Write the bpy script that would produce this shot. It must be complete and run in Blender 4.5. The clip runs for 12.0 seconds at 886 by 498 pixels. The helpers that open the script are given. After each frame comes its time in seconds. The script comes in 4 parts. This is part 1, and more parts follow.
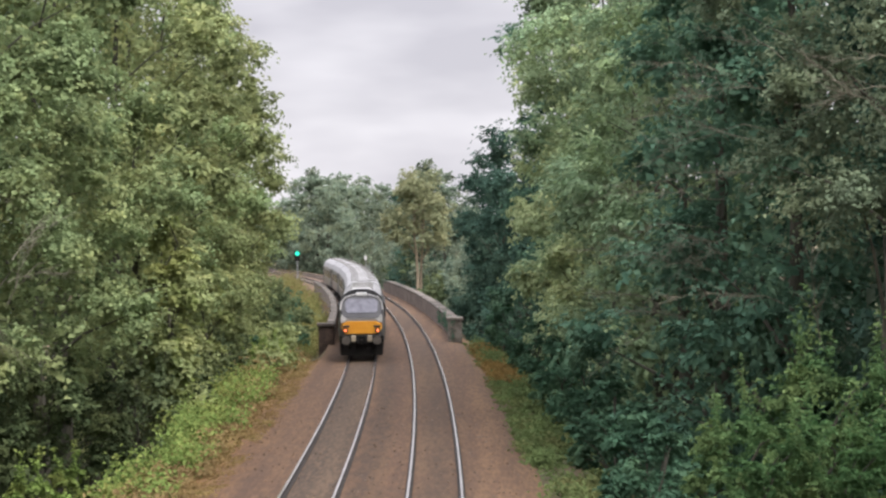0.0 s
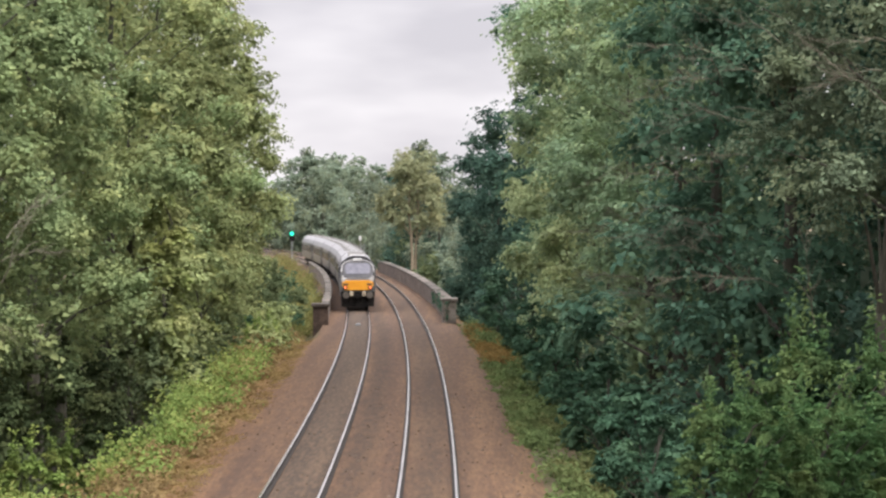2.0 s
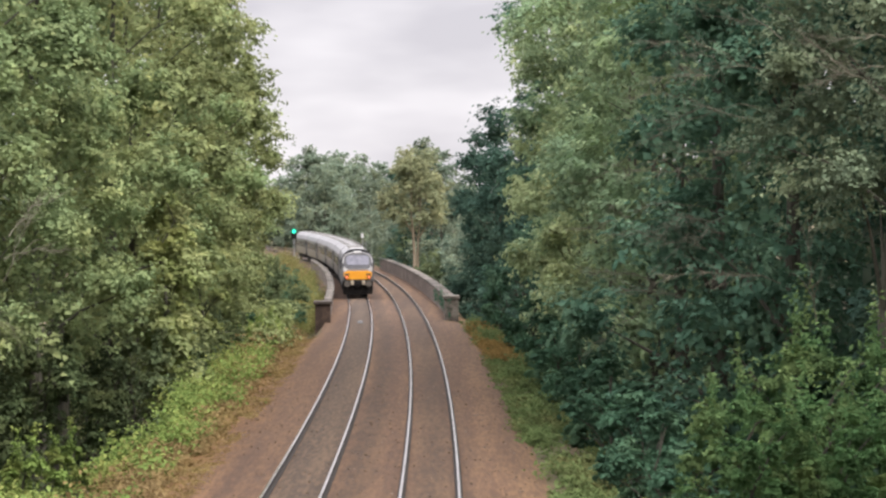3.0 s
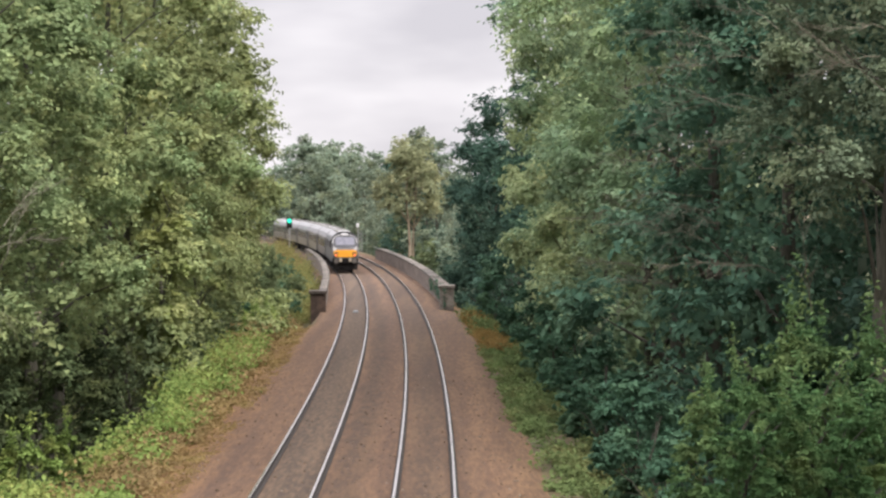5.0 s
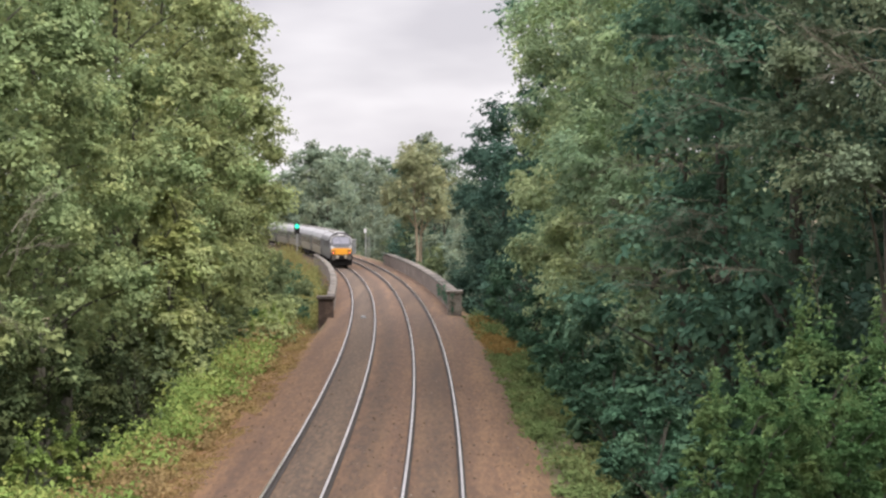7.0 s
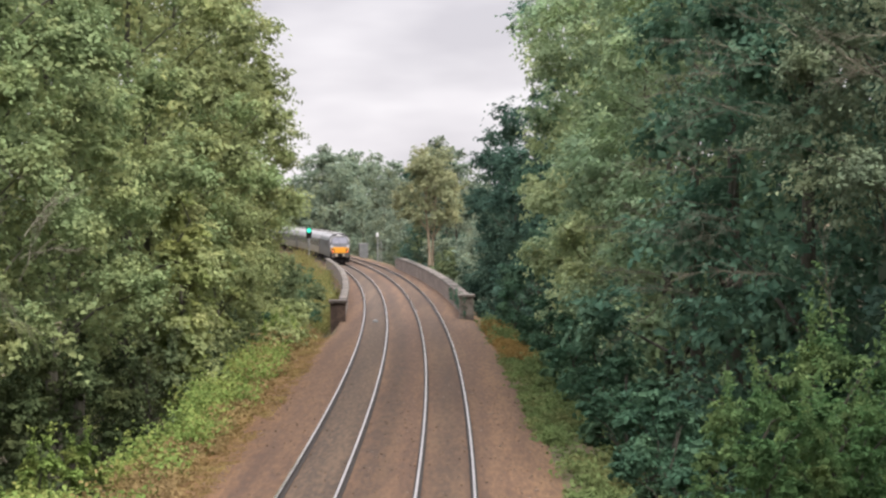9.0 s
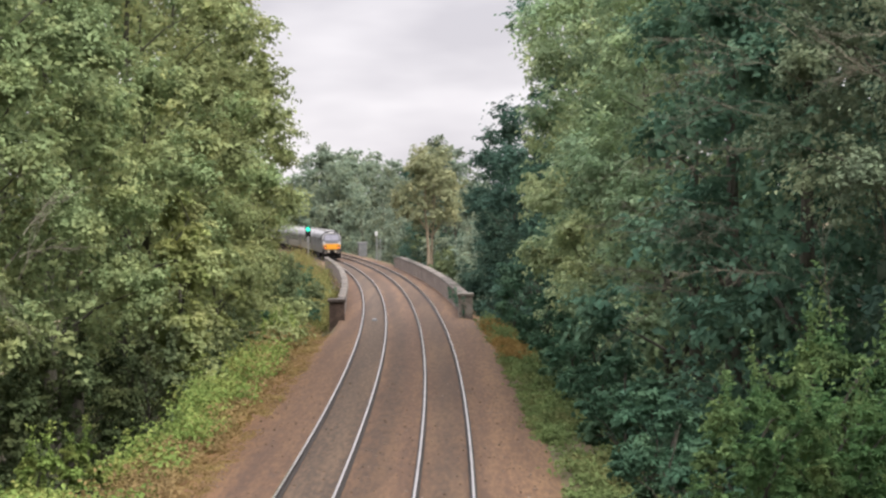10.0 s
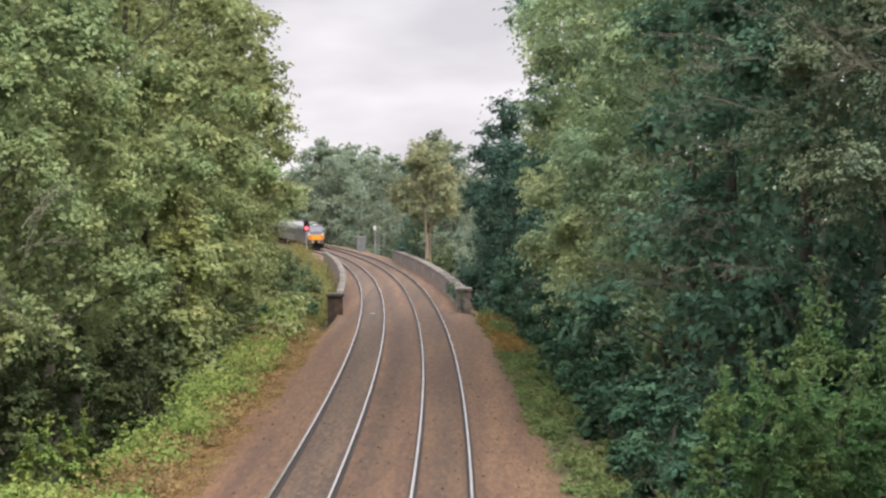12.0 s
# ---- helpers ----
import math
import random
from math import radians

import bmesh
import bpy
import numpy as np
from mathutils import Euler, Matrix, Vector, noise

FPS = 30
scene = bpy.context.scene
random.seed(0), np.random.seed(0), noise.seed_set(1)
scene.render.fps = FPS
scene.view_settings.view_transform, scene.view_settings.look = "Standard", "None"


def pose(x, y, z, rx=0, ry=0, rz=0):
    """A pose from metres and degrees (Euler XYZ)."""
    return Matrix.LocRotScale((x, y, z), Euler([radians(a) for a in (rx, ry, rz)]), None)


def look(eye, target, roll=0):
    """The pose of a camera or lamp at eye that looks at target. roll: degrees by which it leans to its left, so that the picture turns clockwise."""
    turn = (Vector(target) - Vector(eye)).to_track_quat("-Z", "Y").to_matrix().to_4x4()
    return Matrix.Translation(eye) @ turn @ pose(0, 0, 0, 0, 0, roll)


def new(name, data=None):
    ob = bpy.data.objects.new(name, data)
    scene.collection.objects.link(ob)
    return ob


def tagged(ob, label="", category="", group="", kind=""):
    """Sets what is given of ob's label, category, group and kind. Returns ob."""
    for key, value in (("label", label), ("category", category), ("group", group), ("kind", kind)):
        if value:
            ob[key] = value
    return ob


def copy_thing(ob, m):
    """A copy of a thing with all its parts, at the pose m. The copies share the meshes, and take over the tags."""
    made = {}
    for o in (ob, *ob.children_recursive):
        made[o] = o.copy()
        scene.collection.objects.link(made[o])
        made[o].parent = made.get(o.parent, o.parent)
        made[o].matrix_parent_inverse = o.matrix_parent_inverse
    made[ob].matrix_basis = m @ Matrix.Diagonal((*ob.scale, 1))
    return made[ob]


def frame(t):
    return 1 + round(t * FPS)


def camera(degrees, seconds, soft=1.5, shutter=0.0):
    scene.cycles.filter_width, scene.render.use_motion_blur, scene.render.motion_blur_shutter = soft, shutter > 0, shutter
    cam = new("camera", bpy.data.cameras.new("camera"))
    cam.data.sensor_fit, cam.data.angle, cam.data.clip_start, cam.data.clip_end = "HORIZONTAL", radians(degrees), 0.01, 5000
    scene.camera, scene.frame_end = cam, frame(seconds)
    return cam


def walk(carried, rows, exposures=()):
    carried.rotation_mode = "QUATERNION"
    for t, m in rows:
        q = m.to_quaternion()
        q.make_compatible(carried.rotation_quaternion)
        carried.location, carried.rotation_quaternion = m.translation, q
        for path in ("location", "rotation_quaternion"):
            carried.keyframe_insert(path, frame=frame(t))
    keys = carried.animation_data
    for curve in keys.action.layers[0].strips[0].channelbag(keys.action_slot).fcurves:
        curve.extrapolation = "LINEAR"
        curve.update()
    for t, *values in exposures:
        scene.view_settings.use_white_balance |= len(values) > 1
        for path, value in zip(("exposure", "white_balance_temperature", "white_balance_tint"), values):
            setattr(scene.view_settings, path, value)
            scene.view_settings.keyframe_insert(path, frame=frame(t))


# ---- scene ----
# Eye on a road bridge over the line; z = 0 is the top of the rails, y runs along the line.
EYE_Z = 7.3175
cam = camera(23.617, 12.0, soft=2.4)


def view(tilt, turn, lean):
    return pose(0, 0, EYE_Z, 90 + tilt, 0, turn) @ pose(0, 0, 0, 0, 0, lean)


walk(cam, [
    (0, view(-0.5671, 0.1650, -0.6029)),
    (0.5, view(-0.6856, 0.1223, -0.5189)),
    (1, view(-0.8107, 0.1070, -0.4327)),
    (1.5, view(-0.9456, 0.0659, -0.3702)),
    (2, view(-1.0848, 0.0236, -0.2920)),
    (2.5, view(-1.2049, 0.0088, -0.2447)),
    (3, view(-1.1548, 0.0815, -0.3931)),
    (5, view(-1.4379, -0.0412, -0.3334)),
    (5.5, view(-1.3731, 0.0000, -0.4260)),
    (6, view(-1.3040, 0.0764, -0.4728)),
    (6.5, view(-1.2852, 0.1218, -0.4839)),
    (7, view(-1.2956, 0.1635, -0.4643)),
    (9, view(-1.1832, 0.4875, -0.5135)),
    (9.5, view(-1.2122, 0.4919, -0.5022)),
    (10, view(-1.2155, 0.4608, -0.4752)),
    (10.5, view(-1.1805, 0.4308, -0.4640)),
    (11, view(-1.2041, 0.4259, -0.4444)),
    (11.5, view(-1.2981, 0.4227, -0.4077)),
    (12, view(-1.3611, 0.4180, -0.3632)),
], [(0, -0.09, 6260, 14), (1.0, -0.05, 6330, 14), (2.5, 0.0, 6400, 14), (12, 0.0, 6400, 14)])

# ---- sky and light ----
SUN_ELEV, SUN_AZ = 56, 138      # degrees; azimuth clockwise from +y
world = bpy.data.worlds.new("overcast_sky")
scene.world = world
world.use_nodes = True
wn, wl = world.node_tree.nodes, world.node_tree.links
sky = wn.new("ShaderNodeTexSky")
sky.sky_type, sky.sun_disc = "NISHITA", False
sky.sun_elevation, sky.sun_rotation = radians(SUN_ELEV), radians(SUN_AZ)
coord = wn.new("ShaderNodeTexCoord")
stretch = wn.new("ShaderNodeMapping")
stretch.inputs["Scale"].default_value = (8.0, 2.0, 26.0)
clouds = wn.new("ShaderNodeTexNoise")
clouds.inputs["Scale"].default_value, clouds.inputs["Detail"].default_value, clouds.inputs["Roughness"].default_value = 1.3, 3.5, 0.45
ramp = wn.new("ShaderNodeValToRGB")
ramp.color_ramp.elements[0].position, ramp.color_ramp.elements[0].color = 0.34, (0.71, 0.69, 0.715, 1)
ramp.color_ramp.elements[1].position, ramp.color_ramp.elements[1].color = 0.62, (0.95, 0.925, 0.93, 1)
scale_sky = wn.new("ShaderNodeVectorMath")
scale_sky.operation = "SCALE"
scale_sky.inputs["Scale"].default_value = 0.08
mix = wn.new("ShaderNodeMix")
mix.data_type = "RGBA"
mix.inputs["Factor"].default_value = 0.92
wl.new(coord.outputs["Generated"], stretch.inputs["Vector"])
wl.new(stretch.outputs["Vector"], clouds.inputs["Vector"])
wl.new(clouds.outputs["Fac"], ramp.inputs["Fac"])
wl.new(sky.outputs["Color"], scale_sky.inputs[0])
wl.new(scale_sky.outputs["Vector"], mix.inputs["A"])
wl.new(ramp.outputs["Color"], mix.inputs["B"])
wl.new(mix.outputs["Result"], wn["Background"].inputs["Color"])
# an overcast sky is about three times as bright overhead as at the horizon
split, grade = wn.new("ShaderNodeSeparateXYZ"), wn.new("ShaderNodeMapRange")
grade.inputs["From Min"].default_value, grade.inputs["From Max"].default_value = 0.12, 1.0
grade.inputs["To Min"].default_value, grade.inputs["To Max"].default_value = 1.05, 5.5
wl.new(coord.outputs["Generated"], split.inputs["Vector"])
wl.new(split.outputs["Z"], grade.inputs["Value"])
wl.new(grade.outputs["Result"], wn["Background"].inputs["Strength"])

sun_data = bpy.data.lights.new("sun", "SUN")
sun_data.energy, sun_data.angle, sun_data.color = 4.3, radians(24), (1.0, 0.94, 0.84)
sun = new("sun", sun_data)
az, el = radians(SUN_AZ), radians(SUN_ELEV)
sun.matrix_world = look((60 * math.sin(az) * math.cos(el), 60 * math.cos(az) * math.cos(el), 60 * math.sin(el)), (0, 0, 0))


# ---- materials ----
def material(name, colours, scale=3.0, fine=30.0, rough=0.85, metal=0.0, bump=0.2, stretch=(1, 1, 1), spread=0.0, coat=0.0, grain=None, gloss=0.5, speck=0.45):
    """Colours run along a coarse and a fine noise; spread is the variation from object to object."""
    m = bpy.data.materials.new(name)
    m.use_nodes = True
    n, l = m.node_tree.nodes, m.node_tree.links
    bsdf = n["Principled BSDF"]
    co = n.new("ShaderNodeTexCoord")
    mp = n.new("ShaderNodeMapping")
    mp.inputs["Scale"].default_value = stretch
    l.new(co.outputs["Object"], mp.inputs["Vector"])
    a, b = n.new("ShaderNodeTexNoise"), n.new("ShaderNodeTexNoise")
    for node, s in ((a, scale), (b, fine)):
        node.inputs["Scale"].default_value, node.inputs["Detail"].default_value = s, 4.0
        l.new(mp.outputs["Vector"], node.inputs["Vector"])
    if grain:
        mq = n.new("ShaderNodeMapping")
        mq.inputs["Scale"].default_value = grain
        l.new(co.outputs["Object"], mq.inputs["Vector"])
        l.new(mq.outputs["Vector"], b.inputs["Vector"])
    add = n.new("ShaderNodeMath")
    add.operation = "MULTIPLY_ADD"
    add.inputs[1].default_value = speck
    half = n.new("ShaderNodeMath")
    half.operation = "MULTIPLY"
    half.inputs[1].default_value = 1 - speck
    l.new(a.outputs["Fac"], half.inputs[0])
    l.new(b.outputs["Fac"], add.inputs[0])
    l.new(half.outputs[0], add.inputs[2])
    rp = n.new("ShaderNodeValToRGB")
    els = rp.color_ramp.elements
    while len(els) < len(colours):
        els.new(0.5)
    for i, c in enumerate(colours):
        els[i].position = 0.40 + 0.20 * i / max(len(colours) - 1, 1)
        els[i].color = (*c, 1)
    l.new(add.outputs[0], rp.inputs["Fac"])
    out = rp.outputs["Color"]
    if spread:
        info, hsv, mr = n.new("ShaderNodeObjectInfo"), n.new("ShaderNodeHueSaturation"), n.new("ShaderNodeMapRange")
        mr.inputs["To Min"].default_value, mr.inputs["To Max"].default_value = 1 - spread, 1 + spread
        l.new(info.outputs["Random"], mr.inputs["Value"])
        l.new(mr.outputs["Result"], hsv.inputs["Value"])
        l.new(out, hsv.inputs["Color"])
        out = hsv.outputs["Color"]
    l.new(out, bsdf.inputs["Base Color"])
    bsdf.inputs["Roughness"].default_value, bsdf.inputs["Metallic"].default_value = rough, metal
    bsdf.inputs["Coat Weight"].default_value, bsdf.inputs["Specular IOR Level"].default_value = coat, gloss
    if bump:
        bp = n.new("ShaderNodeBump")
        bp.inputs["Strength"].default_value, bp.inputs["Distance"].default_value = bump, 0.05
        l.new(add.outputs[0], bp.inputs["Height"])
        l.new(bp.outputs["Normal"], bsdf.inputs["Normal"])
    return m


def leaf_material(name, dark, light, warm, thin=0.35):
    """Leaves: each leaf varies between dark and light, patches of the crown lean to warm."""
    m = bpy.data.materials.new(name)
    m.use_nodes = True
    n, l = m.node_tree.nodes, m.node_tree.links
    bsdf = n["Principled BSDF"]
    bsdf.inputs["Roughness"].default_value, bsdf.inputs["Specular IOR Level"].default_value = 0.8, 0.06
    geo, info, co = n.new("ShaderNodeNewGeometry"), n.new("ShaderNodeObjectInfo"), n.new("ShaderNodeTexCoord")
    noise_a = n.new("ShaderNodeTexNoise")
    noise_a.inputs["Scale"].default_value = 0.45
    l.new(co.outputs["Object"], noise_a.inputs["Vector"])
    one, two, hsv, mr = n.new("ShaderNodeMix"), n.new("ShaderNodeMix"), n.new("ShaderNodeHueSaturation"), n.new("ShaderNodeMapRange")
    one.data_type = two.data_type = "RGBA"
    one.inputs["A"].default_value, one.inputs["B"].default_value = (*dark, 1), (*light, 1)
    two.inputs["B"].default_value = (*warm, 1)
    near_mean = n.new("ShaderNodeMapRange")
    near_mean.inputs["To Min"].default_value, near_mean.inputs["To Max"].default_value = 0.22, 0.78
    l.new(geo.outputs["Random Per Island"], near_mean.inputs["Value"])
    l.new(near_mean.outputs["Result"], one.inputs["Factor"])
    l.new(one.outputs["Result"], two.inputs["A"])
    step = n.new("ShaderNodeMapRange")
    step.inputs["From Min"].default_value, step.inputs["From Max"].default_value, step.inputs["To Max"].default_value = 0.45, 0.7, 0.75
    l.new(noise_a.outputs["Fac"], step.inputs["Value"])
    l.new(step.outputs["Result"], two.inputs["Factor"])
    mr.inputs["To Min"].default_value, mr.inputs["To Max"].default_value = 0.8, 1.22
    l.new(info.outputs["Random"], mr.inputs["Value"])
    noise_b, vary, times = n.new("ShaderNodeTexNoise"), n.new("ShaderNodeMapRange"), n.new("ShaderNodeMath")
    noise_b.inputs["Scale"].default_value, noise_b.inputs["Detail"].default_value = 1.5, 2.0
    l.new(co.outputs["Object"], noise_b.inputs["Vector"])
    vary.inputs["From Min"].default_value, vary.inputs["From Max"].default_value = 0.35, 0.65
    vary.inputs["To Min"].default_value, vary.inputs["To Max"].default_value = 0.72, 1.25
    l.new(noise_b.outputs["Fac"], vary.inputs["Value"])
    times.operation = "MULTIPLY"
    l.new(mr.outputs["Result"], times.inputs[0])
    l.new(vary.outputs["Result"], times.inputs[1])
    l.new(times.outputs[0], hsv.inputs["Value"])
    l.new(two.outputs["Result"], hsv.inputs["Color"])
    l.new(hsv.outputs["Color"], bsdf.inputs["Base Color"])
    tr, ms = n.new("ShaderNodeBsdfTranslucent"), n.new("ShaderNodeMixShader")
    l.new(hsv.outputs["Color"], tr.inputs["Color"])
    ms.inputs["Fac"].default_value = thin
    l.new(bsdf.outputs["BSDF"], ms.inputs[1])
    l.new(tr.outputs["BSDF"], ms.inputs[2])
    l.new(ms.outputs["Shader"], n["Material Output"].inputs["Surface"])
    return m


def glow(name, colour, strength):
    m = bpy.data.materials.new(name)
    m.use_nodes = True
    b = m.node_tree.nodes["Principled BSDF"]
    b.inputs["Base Color"].default_value = (*colour, 1)
    b.inputs["Emission Color"].default_value = (*colour, 1)
    b.inputs["Emission Strength"].default_value = strength
    return m


BALLAST = material("brown_ballast", [(0.049, 0.0238, 0.0105), (0.072, 0.037, 0.0163), (0.103, 0.0565, 0.0255)], 0.7, 7.0, 0.95, 0, 0.9, (1.6, 0.05, 1), grain=(1.2, 0.16, 1), speck=0.55)


def stain_across(mat, bands):
    """Streaks of oil, brake dust and dry earth along the line: (metres across, tint) pairs, with ragged edges."""
    n, l = mat.node_tree.nodes, mat.node_tree.links
    bsdf = n["Principled BSDF"]
    base = bsdf.inputs["Base Color"].links[0].from_socket
    att, co, ns = n.new("ShaderNodeAttribute"), n.new("ShaderNodeTexCoord"), n.new("ShaderNodeTexNoise")
    att.attribute_name = "across"
    mp, wob, rng_map, rp, mul = n.new("ShaderNodeMapping"), n.new("ShaderNodeMath"), n.new("ShaderNodeMapRange"), n.new("ShaderNodeValToRGB"), n.new("ShaderNodeMix")
    mp.inputs["Scale"].default_value = (1, 0.25, 1)
    ns.inputs["Scale"].default_value, ns.inputs["Detail"].default_value = 1.1, 5.0
    l.new(co.outputs["Object"], mp.inputs["Vector"])
    l.new(mp.outputs["Vector"], ns.inputs["Vector"])
    wob.operation = "MULTIPLY_ADD"
    wob.inputs[1].default_value = 1.1
    l.new(ns.outputs["Fac"], wob.inputs[0])
    l.new(att.outputs["Fac"], wob.inputs[2])
    lo, hi = bands[0][0], bands[-1][0]
    rng_map.inputs["From Min"].default_value, rng_map.inputs["From Max"].default_value = lo + 0.55, hi + 0.55
    l.new(wob.outputs[0], rng_map.inputs["Value"])
    els = rp.color_ramp.elements
    while len(els) < len(bands):
        els.new(0.5)
    for e, (o, tint) in zip(els, bands):
        e.position, e.color = (o - lo) / (hi - lo), (*tint, 1)
    l.new(rng_map.outputs["Result"], rp.inputs["Fac"])
    mul.data_type, mul.blend_type = "RGBA", "MULTIPLY"
    mul.inputs["Factor"].default_value = 1.0
    l.new(base, mul.inputs["A"])
    l.new(rp.outputs["Color"], mul.inputs["B"])
    l.new(mul.outputs["Result"], bsdf.inputs["Base Color"])


stain_across(BALLAST, ((-4.5, (1.9, 1.95, 1.25)), (-3.7, (1.75, 1.68, 1.12)), (-3.0, (1.3, 1.2, 0.95)), (-2.1, (0.9, 0.86, 0.83)), (-1.1, (0.95, 0.92, 0.93)), (0.9, (1.0, 1.0, 1.0)), (1.25, (0.62, 0.6, 0.55)), (1.7, (0.66, 0.64, 0.58)),
                       (2.15, (0.98, 0.95, 0.95)), (2.7, (0.95, 0.93, 0.93)), (3.1, (0.82, 0.83, 0.83)), (3.6, (0.7, 0.72, 0.7)), (4.4, (0.9, 0.9, 0.9)), (5.2, (1.12, 1.1, 1.06)), (6.3, (1.12, 1.12, 1.0)), (7.5, (1.0, 1.06, 0.85))))
FOURFOOT = material("grey_ballast", [(0.029, 0.0165, 0.0083), (0.048, 0.0285, 0.0148), (0.08, 0.049, 0.0265)], 0.7, 7.0, 0.95, 0, 0.9, (1.6, 0.05, 1), grain=(1.2, 0.16, 1), speck=0.55)
STONES = material("loose_ballast_stone", [(0.05, 0.033, 0.02), (0.08, 0.055, 0.036), (0.19, 0.155, 0.12)], 1.7, 11, 0.95, 0, 0.0)
EARTH = material("grassy_earth", [(0.0402, 0.0357, 0.0109), (0.0669, 0.051, 0.0177), (0.0937, 0.0638, 0.0231)], 0.5, 6.0, 0.95, 0, 0.8, (1, 0.2, 1), grain=(1, 0.4, 1))
# rust taken near black: the rails' shadow side is put into these two colours
RAIL_SIDE = material("rusty_shade_dark_rail_side", [(0.008, 0.006, 0.005), (0.02, 0.0145, 0.011)], 4, 40, 0.8, 0.0, 0.2)
RAIL_FOOT = material("rusty_shade_dark_rail_foot", [(0.010, 0.0075, 0.006), (0.024, 0.017, 0.0125)], 6, 30, 0.9, 0.0, 0.3)
RAIL_HEAD = material("polished_rail_head", [(0.47, 0.43, 0.40), (0.62, 0.58, 0.55)], 0.4, 20, 0.21, 1.0, 0.0)
BRICK = material("weathered_brick", [(0.061, 0.0451, 0.0354), (0.116, 0.0878, 0.0695), (0.189, 0.155, 0.122)], 1.2, 14, 0.95, 0, 0.5)
# red brick of the left pier, with the shade on its face put into the colour
DARKBRICK = material("shade_dark_red_brick", [(0.024, 0.016, 0.0125), (0.048, 0.031, 0.023), (0.085, 0.056, 0.042)], 1.2, 14, 0.95, 0, 0.5)
COPING = material("lichened_stone_coping", [(0.062, 0.052, 0.043), (0.12, 0.105, 0.087)], 2.5, 20, 0.95, 0, 0.4, spread=0.38)
PIERSTONE = material("pale_weathered_stone", [(0.085, 0.074, 0.06), (0.15, 0.132, 0.11), (0.22, 0.2, 0.168)], 2.0, 16, 0.95, 0, 0.5)
DARKSTONE = material("dark_stone_cap", [(0.035, 0.028, 0.023), (0.075, 0.06, 0.05)], 2.5, 20, 0.95, 0, 0.4)
BARK = material("grey_brown_bark", [(0.032, 0.031, 0.022), (0.078, 0.074, 0.053)], 2.0, 14, 0.95, 0, 0.8, (1, 1, 0.2))
PALE_BARK = material("pale_tan_bark", [(0.155, 0.124, 0.0819), (0.263, 0.214, 0.146)], 2.0, 14, 0.95, 0, 0.6, (1, 1, 0.2))
TWIG = material("bare_grey_twig", [(0.085, 0.08, 0.055), (0.15, 0.14, 0.1)], 4.0, 20, 0.9, 0, 0.3)
LEAF_OLIVE = leaf_material("olive_leaves", (0.16, 0.204, 0.094), (0.287, 0.332, 0.152), (0.335, 0.345, 0.145))
LEAF_SAGE = leaf_material("sage_green_leaves", (0.132, 0.192, 0.092), (0.255, 0.325, 0.155), (0.315, 0.335, 0.14))
LEAF_SILVER = leaf_material("fine_grey_green_leaves", (0.075, 0.112, 0.068), (0.2, 0.25, 0.16), (0.2, 0.235, 0.128))
LEAF_DEEP = leaf_material("deep_green_leaves", (0.038, 0.092, 0.06), (0.105, 0.19, 0.125), (0.125, 0.197, 0.117))
# dark blue-green; part of the darkness is painted shade for the rear rows' hollows
LEAF_GLOOM = leaf_material("shade_dark_blue_green_leaves", (0.027, 0.06, 0.045), (0.068, 0.122, 0.09), (0.08, 0.125, 0.08))
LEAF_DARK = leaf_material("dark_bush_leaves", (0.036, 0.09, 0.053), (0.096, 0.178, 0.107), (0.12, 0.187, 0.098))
LEAF_BLUE = leaf_material("bluish_green_leaves", (0.125, 0.198, 0.115), (0.265, 0.355, 0.207), (0.3, 0.365, 0.178))
LEAF_MID = leaf_material("mid_green_leaves", (0.195, 0.26, 0.13), (0.375, 0.445, 0.24), (0.405, 0.44, 0.22))
# dull green made paler and bluer, so the colour carries the distant haze
LEAF_FAR = leaf_material("haze_paled_green_leaves", (0.135, 0.182, 0.137), (0.193, 0.24, 0.17), (0.235, 0.26, 0.158), 0.58)
LEAF_YELLOW = leaf_material("thin_yellowing_leaves", (0.175, 0.198, 0.112), (0.25, 0.268, 0.152), (0.285, 0.28, 0.15))
LEAF_IVY = leaf_material("yellow_green_ivy", (0.13, 0.17, 0.06), (0.26, 0.3, 0.12), (0.29, 0.29, 0.11))
LEAF_FRESH = leaf_material("fresh_green_leaves", (0.11, 0.178, 0.046), (0.235, 0.315, 0.095), (0.285, 0.285, 0.09))
LEAF_BUSH = leaf_material("bush_leaves", (0.042, 0.1, 0.04), (0.12, 0.21, 0.082), (0.21, 0.265, 0.1))
LEAF_SCRUB = leaf_material("yellowing_scrub", (0.10, 0.115, 0.04), (0.21, 0.215, 0.08), (0.25, 0.20, 0.08))
LEAF_ORANGE = leaf_material("orange_dry_grass", (0.21, 0.14, 0.052), (0.33, 0.22, 0.082), (0.29, 0.22, 0.08))
LEAF_BANK = leaf_material("rough_bank_grass", (0.085, 0.13, 0.048), (0.175, 0.23, 0.088), (0.225, 0.22, 0.09))
# green darkened to carry the shade of the hollows under the left trees
LEAF_SHADE = leaf_material("shade_darkened_bush_leaves", (0.0346, 0.0566, 0.0255), (0.0969, 0.126, 0.0594), (0.114, 0.129, 0.0538))
LEAF_HEDGE = leaf_material("dull_bush_leaves", (0.075, 0.105, 0.055), (0.15, 0.195, 0.1), (0.19, 0.205, 0.09))
LEAF_DRY = leaf_material("dry_grass", (0.19, 0.137, 0.062), (0.27, 0.192, 0.088), (0.27, 0.22, 0.088))
LEAF_RUST = leaf_material("rust_brown_weeds", (0.13, 0.095, 0.045), (0.24, 0.175, 0.085), (0.21, 0.16, 0.065))
